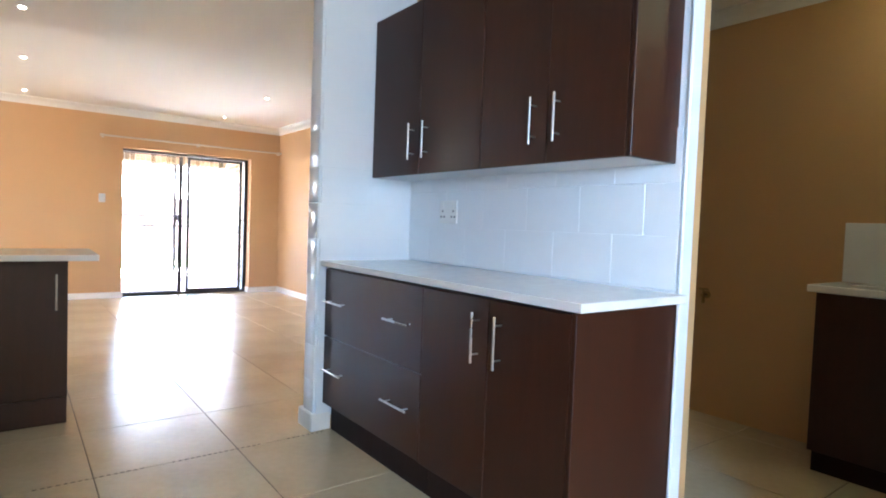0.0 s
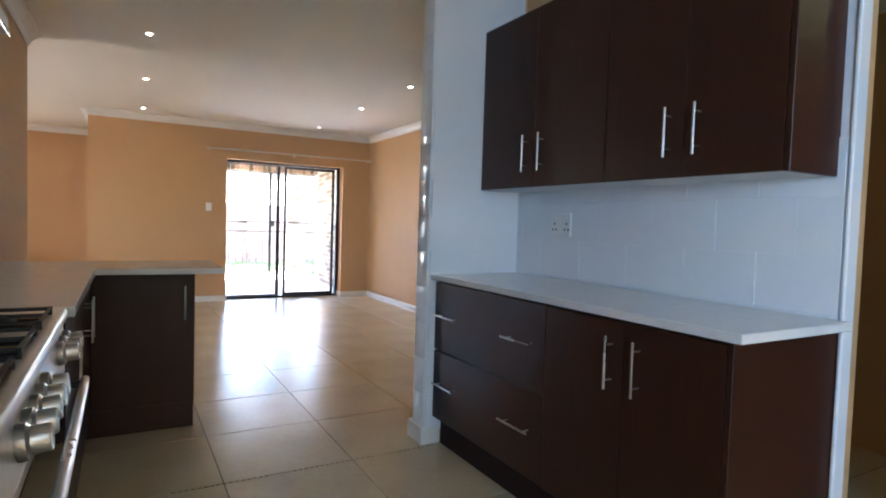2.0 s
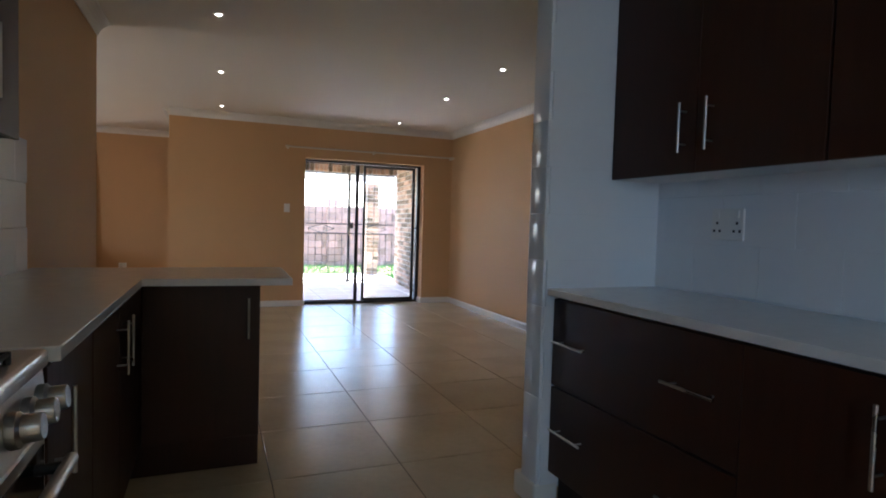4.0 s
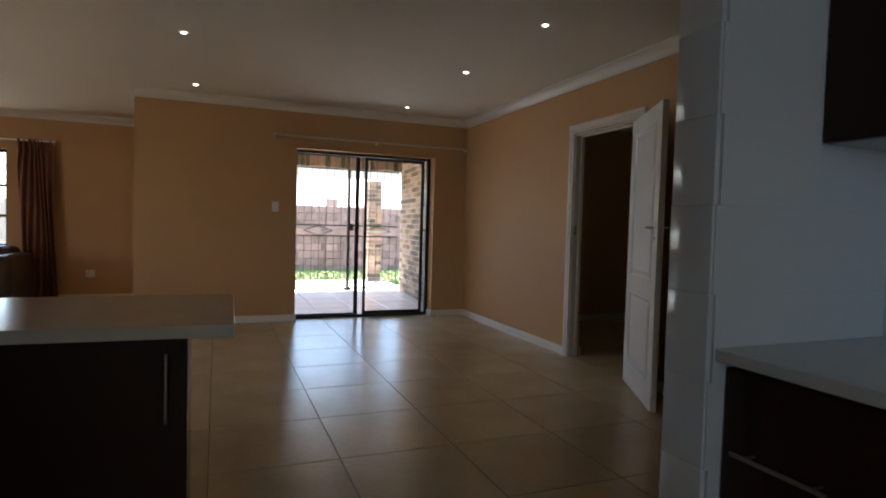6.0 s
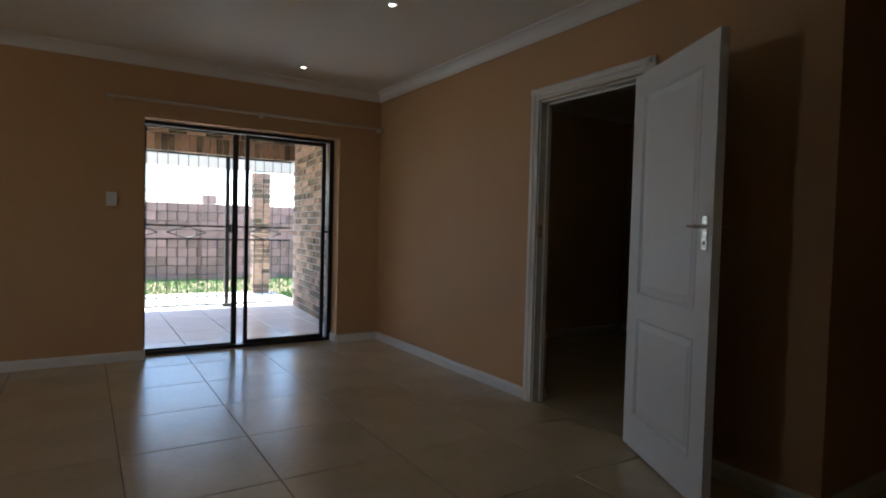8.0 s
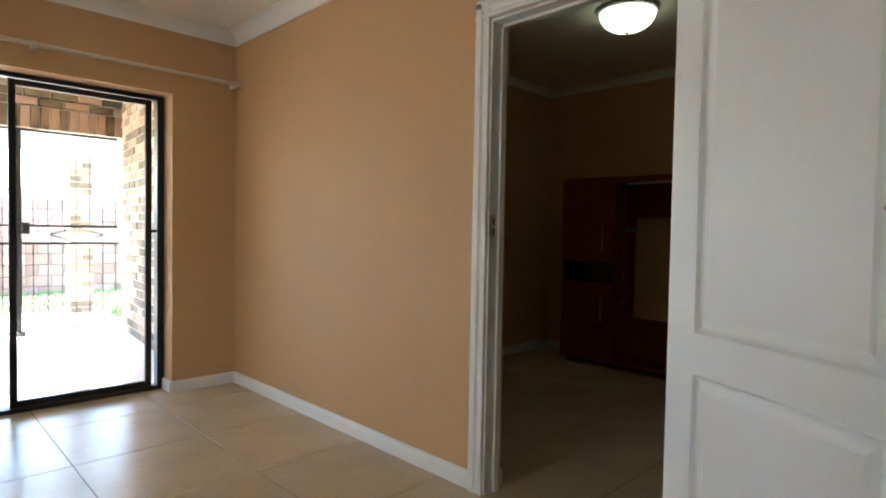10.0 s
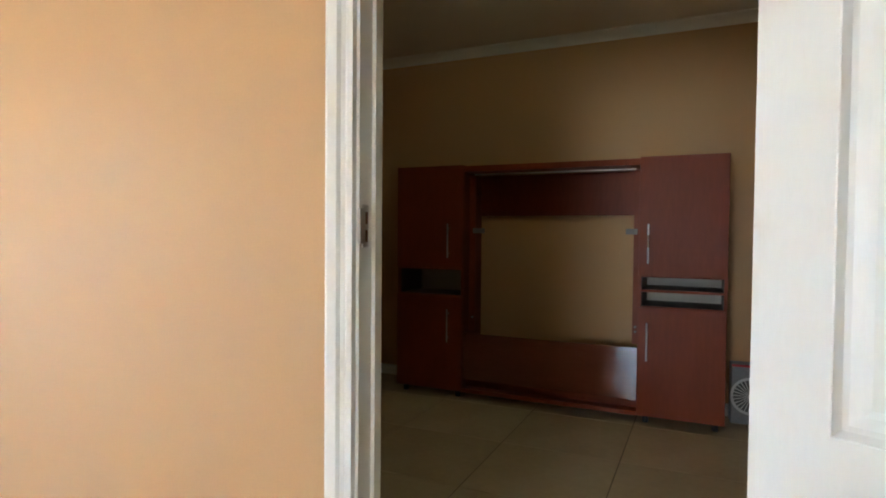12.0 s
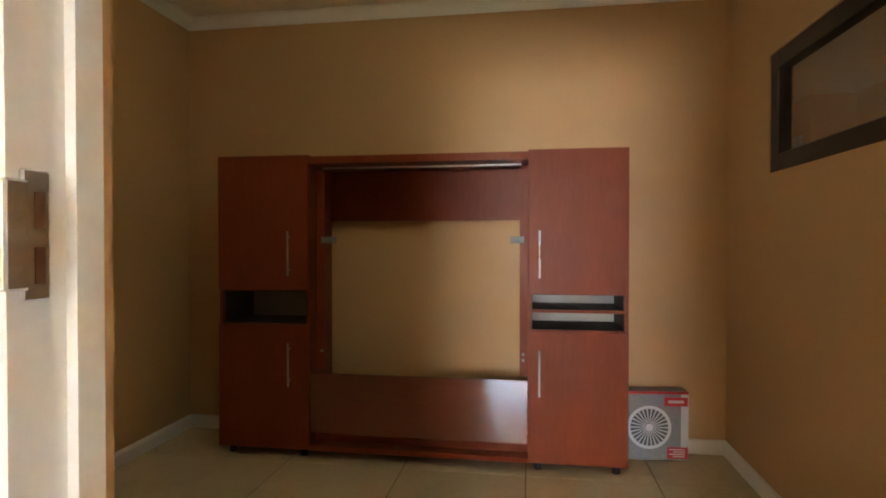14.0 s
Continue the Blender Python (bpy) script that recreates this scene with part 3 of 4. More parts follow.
structure("wall_edge_trim", box(bmesh.new(), XP - 0.022, 2.490, 0, XP + 0.042, 2.504, H, 0.004), WTILE, "white tile edge trim at the partition's end", "tile trim")
nibt = structure("nib_tiling", boxes((2.463, YN - 0.001, 0.08, XP - 0.013, YN + 0.005, H), (2.457, YN - 0.001, 0.08, 2.462, 4.32, H)), WGROUT, "white tiled facing on the nib wall", "wall tiling")
nib_me = mesh_of("wall_tile_face", box(bmesh.new(), -TW / 2 + 0.0001, -0.006, -THH / 2 + 0.0001, TW / 2 - 0.0001, 0, THH / 2 - 0.0001), WTILE)
end_me = mesh_of("wall_tile_edge", box(bmesh.new(), -0.010, 0.0, -THH / 2 + 0.0003, 0, 0.118, THH / 2 - 0.0003, 0.0014, 2), WTILE, True)
for k in range(13):
    z = 0.08 + THH * (k + 0.5)
    if z + THH / 2 > H:
        break
    piece("wall_tile", end_me, nibt, 2.4565, YN - 0.0035, z, 0.006 * math.sin(k * 1.7))
    for i in range(3):
        xc = 2.463 + TW * (i + 0.5) - (TW / 2 if k % 2 else 0)
        if xc - TW / 2 < 2.451 or xc + TW / 2 > XP - 0.012:
            xa, xb = max(2.453, xc - TW / 2), min(XP - 0.014, xc + TW / 2)
            if xb - xa > 0.03:
                piece("wall_tile", nib_me, nibt, (xa + xb) / 2, YN - 0.0015, z, s=Vector(((xb - xa) / TW, 1, 1)))
        else:
            piece("wall_tile", nib_me, nibt, xc, YN - 0.0015, z)
structure("nib_plinth", boxes((2.436, YN - 0.008, 0.0, 2.552, 4.365, 0.100), bev=0.006), TRIM, "white tiled plinth round the nib wall", "baseboard")

# ---- left run: base units, peninsula, stove ----
lt = bmesh.new()
prism(lt, [(XL + 0.004, 3.478), (0.935, 3.478), (0.938, 4.745), (1.518, 4.708), (1.530, 5.30), (XL + 0.004, 5.30)], 0.884, 0.914, 0.003)
tagged(part("worktop", lt, QUARTZ), "white quartz worktop with a breakfast bar end", "worktop")
lb = thing("base_cabinet", "espresso wood base cabinet beside the stove", "kitchen cabinet", pose(0.912, 3.478, 0))
part("body", boxes((-0.475, 0.0, 0.145, -0.02, 1.50, 0.878)), ESPRESSO_D, lb)
part("plinth", boxes((-0.07, 0.0, 0.0, -0.05, 1.50, 0.145)), ESPRESSO_D, lb)
for y0, y1, hy in ((0.002, 0.44, 0.06), (0.444, 0.892, 0.835), (0.896, 1.495, 0.955)):
    d = part("door", box(bmesh.new(), -0.019, y0, 0.15, 0, y1, 0.874, 0.003, 2), ESPRESSO, lb)
    bar_handle(d, (0, hy, 0.642), (0, hy, 0.820), (0.034, 0, 0))
pn = thing("peninsula_cabinet", "espresso wood peninsula cabinet with a glossy end panel", "kitchen cabinet")
part("body", boxes((0.90, 5.008, 0.145, 1.386, 5.25, 0.878)), ESPRESSO_D, pn)
part("plinth", boxes((0.86, 5.003, 0.0, 1.405, 5.018, 0.140)), ESPRESSO, pn)
d = part("door", box(bmesh.new(), 0.914, 4.985, 0.145, 1.406, 5.003, 0.874, 0.003, 2), ESPRESSO, pn)
bar_handle(d, (1.354, 4.985, 0.612), (1.354, 4.985, 0.798), (0, -0.034, 0))
part("end_panel", boxes((1.387, 5.005, 0.148, 1.406, 5.255, 0.878), (1.387, 5.020, 0.0, 1.406, 5.255, 0.148)), GLOSSPANEL, pn, "glossy dark end panel")

stove = thing("gas_stove", "wide stainless steel gas range with round knobs, worn", "stove", pose(0.895, 3.472, 0))
SW = 1.08                     # local y runs from -SW to 0, local x=0 is the front
part("body", boxes((-0.46, -SW, 0.10, -0.03, 0, 0.875)), STEEL_W, stove)
bm = bmesh.new()
box(bm, -0.46, -SW, 0.878, 0.024, -0.002, 0.915, 0.012, 3)
hob = part("hob", bm, STEEL_W, stove, smooth=True)
bm = bmesh.new()
vs = [bm.verts.new(v) for v in ((0.012, -SW, 0.876), (0.012, -0.002, 0.876), (0.022, -0.002, 0.775), (0.022, -SW, 0.775), (-0.03, -SW, 0.876), (-0.03, -0.002, 0.876), (-0.03, -0.002, 0.775), (-0.03, -SW, 0.775))]
for q in ((0, 1, 2, 3), (4, 7, 6, 5), (0, 4, 5, 1), (3, 2, 6, 7), (0, 3, 7, 4), (1, 5, 6, 2)):
    bm.faces.new([vs[i] for i in q])
cpanel = part("control_panel", bm, STEEL_W, stove)
knob_bm = bmesh.new()
lathe(knob_bm, [(0.028, 0.0), (0.030, 0.004), (0.029, 0.015), (0.0225, 0.020), (0.022, 0.044), (0.020, 0.047), (0.002, 0.047)], 24)
knob_me = mesh_of("knob", knob_bm, STEEL, True)
for yk in (-0.845, -0.765, -0.685, -0.605, -0.525, -0.207, -0.127, -0.047):
    o = new("knob", knob_me)
    o.parent = cpanel
    o.matrix_local = Matrix.Translation((0.016, yk, 0.826)) @ Euler((0, radians(84), 0)).to_matrix().to_4x4()
ov = part("oven_door", box(bmesh.new(), -0.03, -SW + 0.01, 0.20, 0.018, -0.01, 0.765, 0.004), STEEL_W, stove)
part("oven_window", boxes((0.0185, -SW + 0.03, 0.235, 0.021, -0.03, 0.74)), OVENGLASS, ov, "black oven glass")
bm = bmesh.new()
rod(bm, (0.068, -SW + 0.05, 0.715), (0.068, -0.05, 0.715), 0.012, 14)
part("oven_handle", bm, STEEL, ov, "steel towel-bar handle", smooth=True)
for yk in (-SW + 0.09, -0.09):
    bm = bmesh.new()
    rod(bm, (0.018, yk, 0.715), (0.066, yk, 0.715), 0.010, 12)
    part("handle_bracket", bm, CAST, ov, "black handle bracket", smooth=True)
part("plinth_drawer", box(bmesh.new(), -0.03, -SW + 0.01, 0.10, 0.012, -0.01, 0.192, 0.004), STEEL_W, stove)
for yk in (-SW + 0.06, -0.06):
    bm = bmesh.new()
    rod(bm, (-0.06, yk, 0.0), (-0.06, yk, 0.10), 0.018)
    part("foot", bm, CAST, stove)
for yc in (-0.836, -0.540, -0.244):
    g = bmesh.new()
    x0, x1, ya, yb = -0.41, -0.006, yc - 0.110, yc + 0.110
    for a, b in (((x0, ya), (x1, ya)), ((x0, yb), (x1, yb)), ((x0, ya), (x0, yb)), ((x1, ya), (x1, yb)), ((x0, yc), (x0 + 0.11, yc)), ((x1, yc), (x1 - 0.11, yc)), (((x0 + x1) / 2, ya), ((x0 + x1) / 2, ya + 0.09)), (((x0 + x1) / 2, yb), ((x0 + x1) / 2, yb - 0.09))):
        rod(g, (*a, 0.931), (*b, 0.931), 0.0050, 6)
    for x in (x0, x1):
        for y in (ya, yb):
            rod(g, (x, y, 0.912), (x, y, 0.936), 0.006, 6)
    part("burner_tray", boxes((x0 + 0.004, ya + 0.004, 0.9148, x1 - 0.004, yb - 0.004, 0.9165)), OVENGLASS, hob, "black enamelled burner tray")
    part("pan_grate", g, CAST, hob, "black cast iron pan grate")
    for xc in (-0.30, -0.11):
        bm = bmesh.new()
        lathe(bm, [(0.050, 0.913), (0.050, 0.920), (0.040, 0.924), (0.036, 0.932), (0.002, 0.934)], 20, Matrix.Translation((xc, yc, 0)))
        part("burner", bm, CAST, hob, smooth=True)

hood = thing("range_hood", "stainless steel range hood with side vents above the stove", "range hood")
bm = bmesh.new()
pts = [(XL + 0.002, 1.66), (0.79, 1.636), (0.79, 1.676), (0.66, 1.86), (XL + 0.002, 1.86)]
e0 = [[bm.verts.new((x, y, z)) for x, z in pts] for y in (2.60, 3.44)]
for i in range(5):
    bm.faces.new((e0[0][i], e0[0][(i + 1) % 5], e0[1][(i + 1) % 5], e0[1][i]))
bm.faces.new(e0[0]), bm.faces.new(e0[1][::-1])
part("canopy", bm, STEEL_W, hood)
part("underside", boxes((XL + 0.03, 2.63, 1.629, 0.76, 3.41, 1.638)), CAST, hood, "dark grease filter")
part("front_lip", box(bmesh.new(), 0.788, 2.60, 1.633, 0.794, 3.442, 1.646, 0.001), CHROME, hood)
for i in range(5):
    y = 3.34 - i * 0.02
    part("vent_slot", boxes((0.735, y - 0.006, 1.725, 0.752, y + 0.004, 1.765)), CAST, hood)
part("flue", boxes((XL + 0.002, 2.87, 1.86, 0.60, 3.17, H - 0.005)), STEEL_W, hood)
lu = thing("wall_cabinet", "espresso wood wall cabinet beside the range hood", "kitchen cabinet")
part("body", boxes((XL + 0.002, 3.75, 1.406, 0.581, 4.505, 2.18)), ESPRESSO_D, lu)
for a, b, yh in ((3.752, 4.138, 4.058), (4.142, 4.505, 4.222)):
    d = part("door", box(bmesh.new(), 0.581, a, 1.403, 0.60, b, 2.18, 0.003, 2), ESPRESSO, lu)
    bar_handle(d, (0.60, yh, 1.493), (0.60, yh, 1.706), (0.03, 0, 0))
lback = structure("stove_splashback", boxes((XL + 0.0005, 3.45, 0.60, XL + 0.004, 5.21, 1.48)), WGROUT, "white tiled splashback beside the stove", "splashback")
ltile = mesh_of("wall_tile_left", box(bmesh.new(), 0, -0.166 + 0.0012, -0.095 + 0.0012, 0.007, 0.166 - 0.0012, 0.095 - 0.0012, 0.0032, 2), WTILE)
for k in range(3):
    for i in range(6):
        a = (4.865 if k % 2 else 5.047) - 0.332 * (i - 1)
        b = min(5.21, a + 0.332)
        if b - a > 0.03 and b > 3.6:
            piece("wall_tile", ltile, lback, XL + 0.0045, (a + b) / 2, 0.910 + 0.095 + k * 0.190, s=Vector((1, (b - a) / 0.332, 1)))

# ---- scullery ----
sc = thing("scullery_cabinet", "dark espresso scullery base cabinet", "kitchen cabinet")
part("body", box(bmesh.new(), 4.265, 0.6, 0.10, 4.655, 2.515, 0.868, 0.002), ESPRESSO, sc)
part("plinth", boxes((4.285, 0.6, 0.0, 4.64, 2.50, 0.10)), ESPRESSO_D, sc)
tagged(part("worktop", box(bmesh.new(), 4.235, 0.58, 0.870, 4.655, 2.548, 0.905, 0.006, 2), QUARTZ), "white worktop on the scullery cabinet", "worktop")
sk = bmesh.new()
box(sk, 4.33, 1.3, 0.906, 4.60, 2.40, 0.912, 0.003)
tagged(part("sink_rim", sk, STEEL), "steel sink rim set on the scullery worktop", "sink")
structure("scullery_splashback", boxes((4.646, 0.6, 0.906, 4.658, 2.535, 1.214), bev=0.002), WTILE, "white splashback panel behind the scullery sink", "splashback")
tap = thing("washing_machine_tap", "small brass tap low on the scullery wall", "tap", pose(4.66, 3.262, 0.749))
bm = bmesh.new()
rod(bm, (0, 0, 0), (-0.06, 0, 0), 0.010)
rod(bm, (-0.045, 0, 0.01), (-0.045, 0, -0.05), 0.009)
lathe(bm, [(0.024, -0.002), (0.024, 0.006), (0.012, 0.010)], 16, Matrix.Translation((0, 0, 0)) @ Euler((0, radians(-90), 0)).to_matrix().to_4x4())
part("spout", bm, BRASS, tap, smooth=True)
bm = bmesh.new()
rod(bm, (-0.045, 0, 0.01), (-0.045, 0, 0.035), 0.006)
rod(bm, (-0.045, -0.03, 0.037), (-0.045, 0.03, 0.037), 0.006)
part("tap_handle", bm, BRASS, tap, smooth=True)
for z in (1.930, 1.485):
    b = thing("wall_bracket", "black metal bracket on the passage wall", "bracket", pose(4.99, 5.85, z), "passage brackets")
    part("plate", box(bmesh.new(), -0.075, -0.02, -0.03, 0.075, 0, 0.03, 0.003), IRON, b)

# ---- television room: cherry wall unit ----
unit = thing("wall_unit", "glossy cherry veneer television wall unit, empty", "wall unit")
X0, X1, ZB, ZT = 6.912, 7.275, 0.045, 1.592
for y0, y1, shelf, hy in ((6.765, 7.246, True, 7.190), (8.380, 8.886, False, 8.480)):
    part("side_panel", boxes((X0 + 0.018, y0, ZB, X1, y0 + 0.018, ZT), bev=0.001), CHERRY, unit)
    part("side_panel", boxes((X0 + 0.018, y1 - 0.018, ZB, X1, y1, ZT), bev=0.001), CHERRY, unit)
    part("tower_top", boxes((X0 + 0.018, y0 + 0.018, ZT - 0.02, X1, y1 - 0.018, ZT - 0.001)), CHERRY, unit)
    part("tower_bottom", boxes((X0 + 0.018, y0 + 0.018, ZB, X1, y1 - 0.018, ZB + 0.02)), CHERRY, unit)
    for z in (0.690, 0.878) + ((0.790,) if shelf else ()):
        sh = part("shelf", boxes((X0 + 0.024, y0 + 0.018, z, X1 - 0.008, y1 - 0.018, z + 0.016)), SHELF_D, unit, "dark brown shelf board")
        part("edge_band", boxes((X0 + 0.020, y0 + 0.018, z, X0 + 0.0235, y1 - 0.018, z + 0.016)), CHERRY, sh, "cherry edge band")
    part("niche_back", boxes((X1 - 0.007, y0 + 0.018, 0.66, X1, y1 - 0.018, 0.900)), HARDBOARD, unit, "grey hardboard back")
    for ya in (y0 + 0.0185, y1 - 0.0215):
        part("niche_lining", boxes((X0 + 0.034, ya, 0.7065, X1 - 0.008, ya + 0.003, 0.7895 if shelf else 0.8775)), SHELF_D, unit)
        if shelf:
            part("niche_lining", boxes((X0 + 0.034, ya, 0.8065, X1 - 0.008, ya + 0.003, 0.8775)), SHELF_D, unit)
    for z0, z1, ha, hb in ((0.886, ZT, 0.962, 1.194), (ZB + 0.004, 0.698, 0.385, 0.610)):
        d = part("door", box(bmesh.new(), X0, y0 + 0.002, z0, X0 + 0.017, y1 - 0.002, z1, 0.002, 2), CHERRY, unit)
        bar_handle(d, (X0, hy, ha), (X0, hy, hb), (-0.028, 0, 0), 0.005)
    for y in (y0 + 0.05, y1 - 0.05):
        for x in (X0 + 0.06, X1 - 0.05):
            bm = bmesh.new()
            rod(bm, (x, y, 0), (x, y, ZB), 0.018)
            part("foot", bm, CAST, unit)
YA, YB = 7.246, 8.380         # the bay between the towers
part("top_panel", boxes((X0 + 0.018, YA, ZT - 0.045, X1, YB, ZT - 0.006)), CHERRY, unit)
part("edge_strip", boxes((7.035, YA + 0.035, 1.532, 7.050, YB - 0.035, 1.541)), TRIM, unit, "pale edge strip")
part("upper_back", boxes((X1 - 0.010, YA, 1.258, X1, YB, 1.545)), CHERRY, unit)
part("lower_board", boxes((6.935, YA + 0.001, 0.132, 6.953, YB - 0.001, 0.448), bev=0.001), CHERRY_B, unit, "glossy cherry board")
part("base_shelf", boxes((X0 + 0.004, YA, ZB, X1, YB, ZB + 0.025)), CHERRY, unit)
part("base_panel", boxes((7.00, YA, 0.07, 7.015, YB, 0.135)), CHERRY, unit)
part("inner_side", boxes((7.04, YA, 0.45, 7.10, YA + 0.042, 1.53)), CHERRY, unit)
part("inner_side", boxes((7.04, YB - 0.042, 0.45, 7.10, YB, 1.53)), CHERRY, unit)
for y0, y1 in ((7.266, 7.334), (8.268, 8.352)):
    part("bracket", boxes((7.025, y0, 1.132, 7.040, y1, 1.167), (7.015, y0 + 0.02, 1.140, 7.026, y1 - 0.02, 1.159), bev=0.003), ZINC, unit, "steel screen bracket")
for y, z in ((7.270, 0.56), (7.270, 0.53), (8.352, 0.548)):
    bm = bmesh.new()
    rod(bm, (7.040, y, z), (7.028, y, z), 0.007)
    part("screw_cap", bm, ZINC, unit, smooth=True)

# ---- fan carton ----
fb = thing("fan_carton", "grey and red printed cardboard carton picturing a round fan", "carton", pose(7.178, 6.573, 0, 0, 0, 5))
part("box", box(bmesh.new(), 0, -0.153, 0.0, 0.10, 0.153, 0.360, 0.003), CARD, fb)
part("top_band", boxes((-0.001, -0.153, 0.346, 0.0, 0.153, 0.359)), CARD_R, fb, "dark red top band")
part("pale_panel", boxes((-0.001, -0.153, 0.06, 0.0, -0.115, 0.346)), CARD_W, fb)
part("red_patch", boxes((-0.002, -0.149, 0.284, -0.0005, -0.030, 0.330)), CARD_R, fb, "red badge with plain pale bar")
part("badge_bar", boxes((-0.003, -0.128, 0.300, -0.0021, -0.050, 0.314)), CARD_W, fb)
part("red_patch", boxes((-0.002, -0.149, 0.010, -0.0005, -0.045, 0.070)), CARD_R, fb, "red text patch with plain bars")
for i in range(4):
    part("text_bar", boxes((-0.003, -0.135, 0.020 + i * 0.012, -0.0021, -0.135 + 0.06 + 0.02 * (i % 2), 0.024 + i * 0.012)), CARD_W, fb)


def disc(name, cy, cz, r0, r1, x, mat, label=""):
    bm = bmesh.new()
    n = 40
    a = [bm.verts.new((x, cy + r0 * math.cos(2 * math.pi * i / n), cz + r0 * math.sin(2 * math.pi * i / n))) for i in range(n)]
    b = [bm.verts.new((x, cy + r1 * math.cos(2 * math.pi * i / n), cz + r1 * math.sin(2 * math.pi * i / n))) for i in range(n)]
    for i in range(n):
        bm.faces.new((a[i], a[(i + 1) % n], b[(i + 1) % n], b[i]))
    return part(name, bm, mat, fb, label)


disc("fan_picture", 0.047, 0.172, 0.001, 0.104, -0.0020, CARD_D, "printed round fan")
disc("fan_rim", 0.047, 0.172, 0.097, 0.113, -0.0026, CARD_W)
disc("fan_hub", 0.047, 0.172, 0.001, 0.020, -0.0034, CARD_W)
for k in range(26):
    a = 2 * math.pi * k / 26
    bm = bmesh.new()
    c, s = math.cos(a), math.sin(a)
    p = [(0.022, -0.0016), (0.097, -0.0030), (0.097, 0.0030), (0.022, 0.0016)]
    bm.faces.new([bm.verts.new((-0.0028, 0.047 + r * c - w * s, 0.172 + r * s + w * c)) for r, w in p])
    part("fan_spoke", bm, CARD_W, fb)

# ---- dining area ----
cur = bmesh.new()
NX, NZ = 90, 26
grid = []
for j in range(NZ + 1):
    v = j / NZ
    row = []
    for i in range(NX + 1):
        u = i / NX
        z = 0.02 + v * 2.10
        pinch = 1 - 0.10 * math.exp(-((v - 0.93) / 0.05) ** 2) + 0.05 * (1 - v)
        x = -0.712 + (u - 0.5) * 0.39 * pinch + 0.012 * math.sin(5 * v + 9 * u)
        amp = 0.022 + 0.020 * (1 - v)
        x += 0.030 * (1 - v) * math.sin(2.2 * v + 1.0) + (0.012 * math.sin(u * 60) if v > 0.95 else 0)
        y = 12.18 + amp * math.sin(u * 2 * math.pi * 6.5 + 1.3 * math.sin(4 * v + 6 * u)) + 0.010 * math.sin(u * 41 + v * 4)
        row.append(cur.verts.new((x, y, z)))
    grid.append(row)
for j in range(NZ):
    for i in range(NX):
        cur.faces.new((grid[j][i], grid[j][i + 1], grid[j + 1][i + 1], grid[j + 1][i]))
curtain = tagged(part("curtain", cur, CURTAIN, smooth=True), "gathered rust-brown cloth curtain beside the dining window", "curtain")
sol = curtain.modifiers.new("cloth", "SOLIDIFY")
sol.thickness = 0.003
dr = thing("curtain_rail", "white curtain pole above the dining window", "curtain rail")
bm = bmesh.new()
rod(bm, (-2.95, 12.18, 2.105), (-0.50, 12.18, 2.105), 0.012, 12)
part("pole", bm, TRIM, dr, smooth=True)
for x in (-2.9, -0.54):
    part("bracket", boxes((x - 0.01, 12.18, 2.092, x + 0.01, 12.28, 2.118)), TRIM, dr)
sofa = thing("sofa", "dark brown leather sofa with rounded arms", "sofa")
part("base", box(bmesh.new(), -2.65, 10.9, 0.06, -0.70, 11.85, 0.40, 0.04, 3), LEATHER, sofa, smooth=True)
part("backrest", box(bmesh.new(), -2.55, 11.55, 0.30, -0.78, 11.88, 0.76, 0.09, 4), LEATHER, sofa, smooth=True)
for x0, x1 in ((-2.72, -2.46), (-0.90, -0.64)):
    part("arm", box(bmesh.new(), x0, 10.88, 0.06, x1, 11.86, 0.68, 0.09, 4), LEATHER, sofa, smooth=True)
for x0, x1 in ((-2.45, -1.69), (-1.68, -0.91)):
    part("seat_cushion", box(bmesh.new(), x0, 10.92, 0.38, x1, 11.56, 0.50, 0.04, 3), LEATHER, sofa, smooth=True)
for x in (-2.6, -0.76):
    for y in (10.98, 11.78):
        bm = bmesh.new()
        rod(bm, (x, y, 0), (x, y, 0.08), 0.025)
        part("foot", bm, CAST, sofa)

# ---- patio, gate and garden ----
structure("ground", boxes((-60, 10.4, -0.5, 60, 80, -0.10), (-60, -60, -0.5, 60, -2.2, -0.10), (-60, -2.2, -0.5, -4.2, 10.4, -0.10), (9.4, -2.2, -0.5, 60, 10.4, -0.10)), SOIL, "dry garden ground", "ground")
patio = structure("patio_slab", boxes((0.94, 10.362, -0.12, 4.74, 15.05, -0.045)), MORTAR, "patio slab", "patio")
pt_me = mesh_of("patio_tile", box(bmesh.new(), -0.247, -0.247, -0.012, 0.247, 0.247, 0, 0.003), PAVE)
for i in range(8):
    for j in range(9):
        piece("patio_tile", pt_me, patio, 0.99 + i * 0.5, 10.62 + j * 0.5, -0.033)
structure("patio_ceiling", boxes((0.94, 10.362, 2.56, 5.6, 13.40, 2.66)), RENDERW, "cream patio ceiling", "ceiling")
structure("patio_fascia", boxes((0.94, 14.70, 2.05, 5.6, 14.92, 2.56)), RENDERW, "cream plaster beam on the patio pillar", "beam")

brick_me = mesh_of("brick", box(bmesh.new(), -0.1095, -0.02, -0.0355, 0.1095, 0.02, 0.0355, 0.004), BRICK)
BA = math.atan2(13.15 - 10.36, 4.55 - 4.29)
bw = thing("brick_wall", "brown face brick patio side wall", "wall", pose(4.55, 13.15, -0.045, 0, 0, math.degrees(BA) - 180), kind="structure")
part("core", boxes((0.0, 0.012, 0.0, 2.84, 0.22, 2.60)), MORTAR, bw)
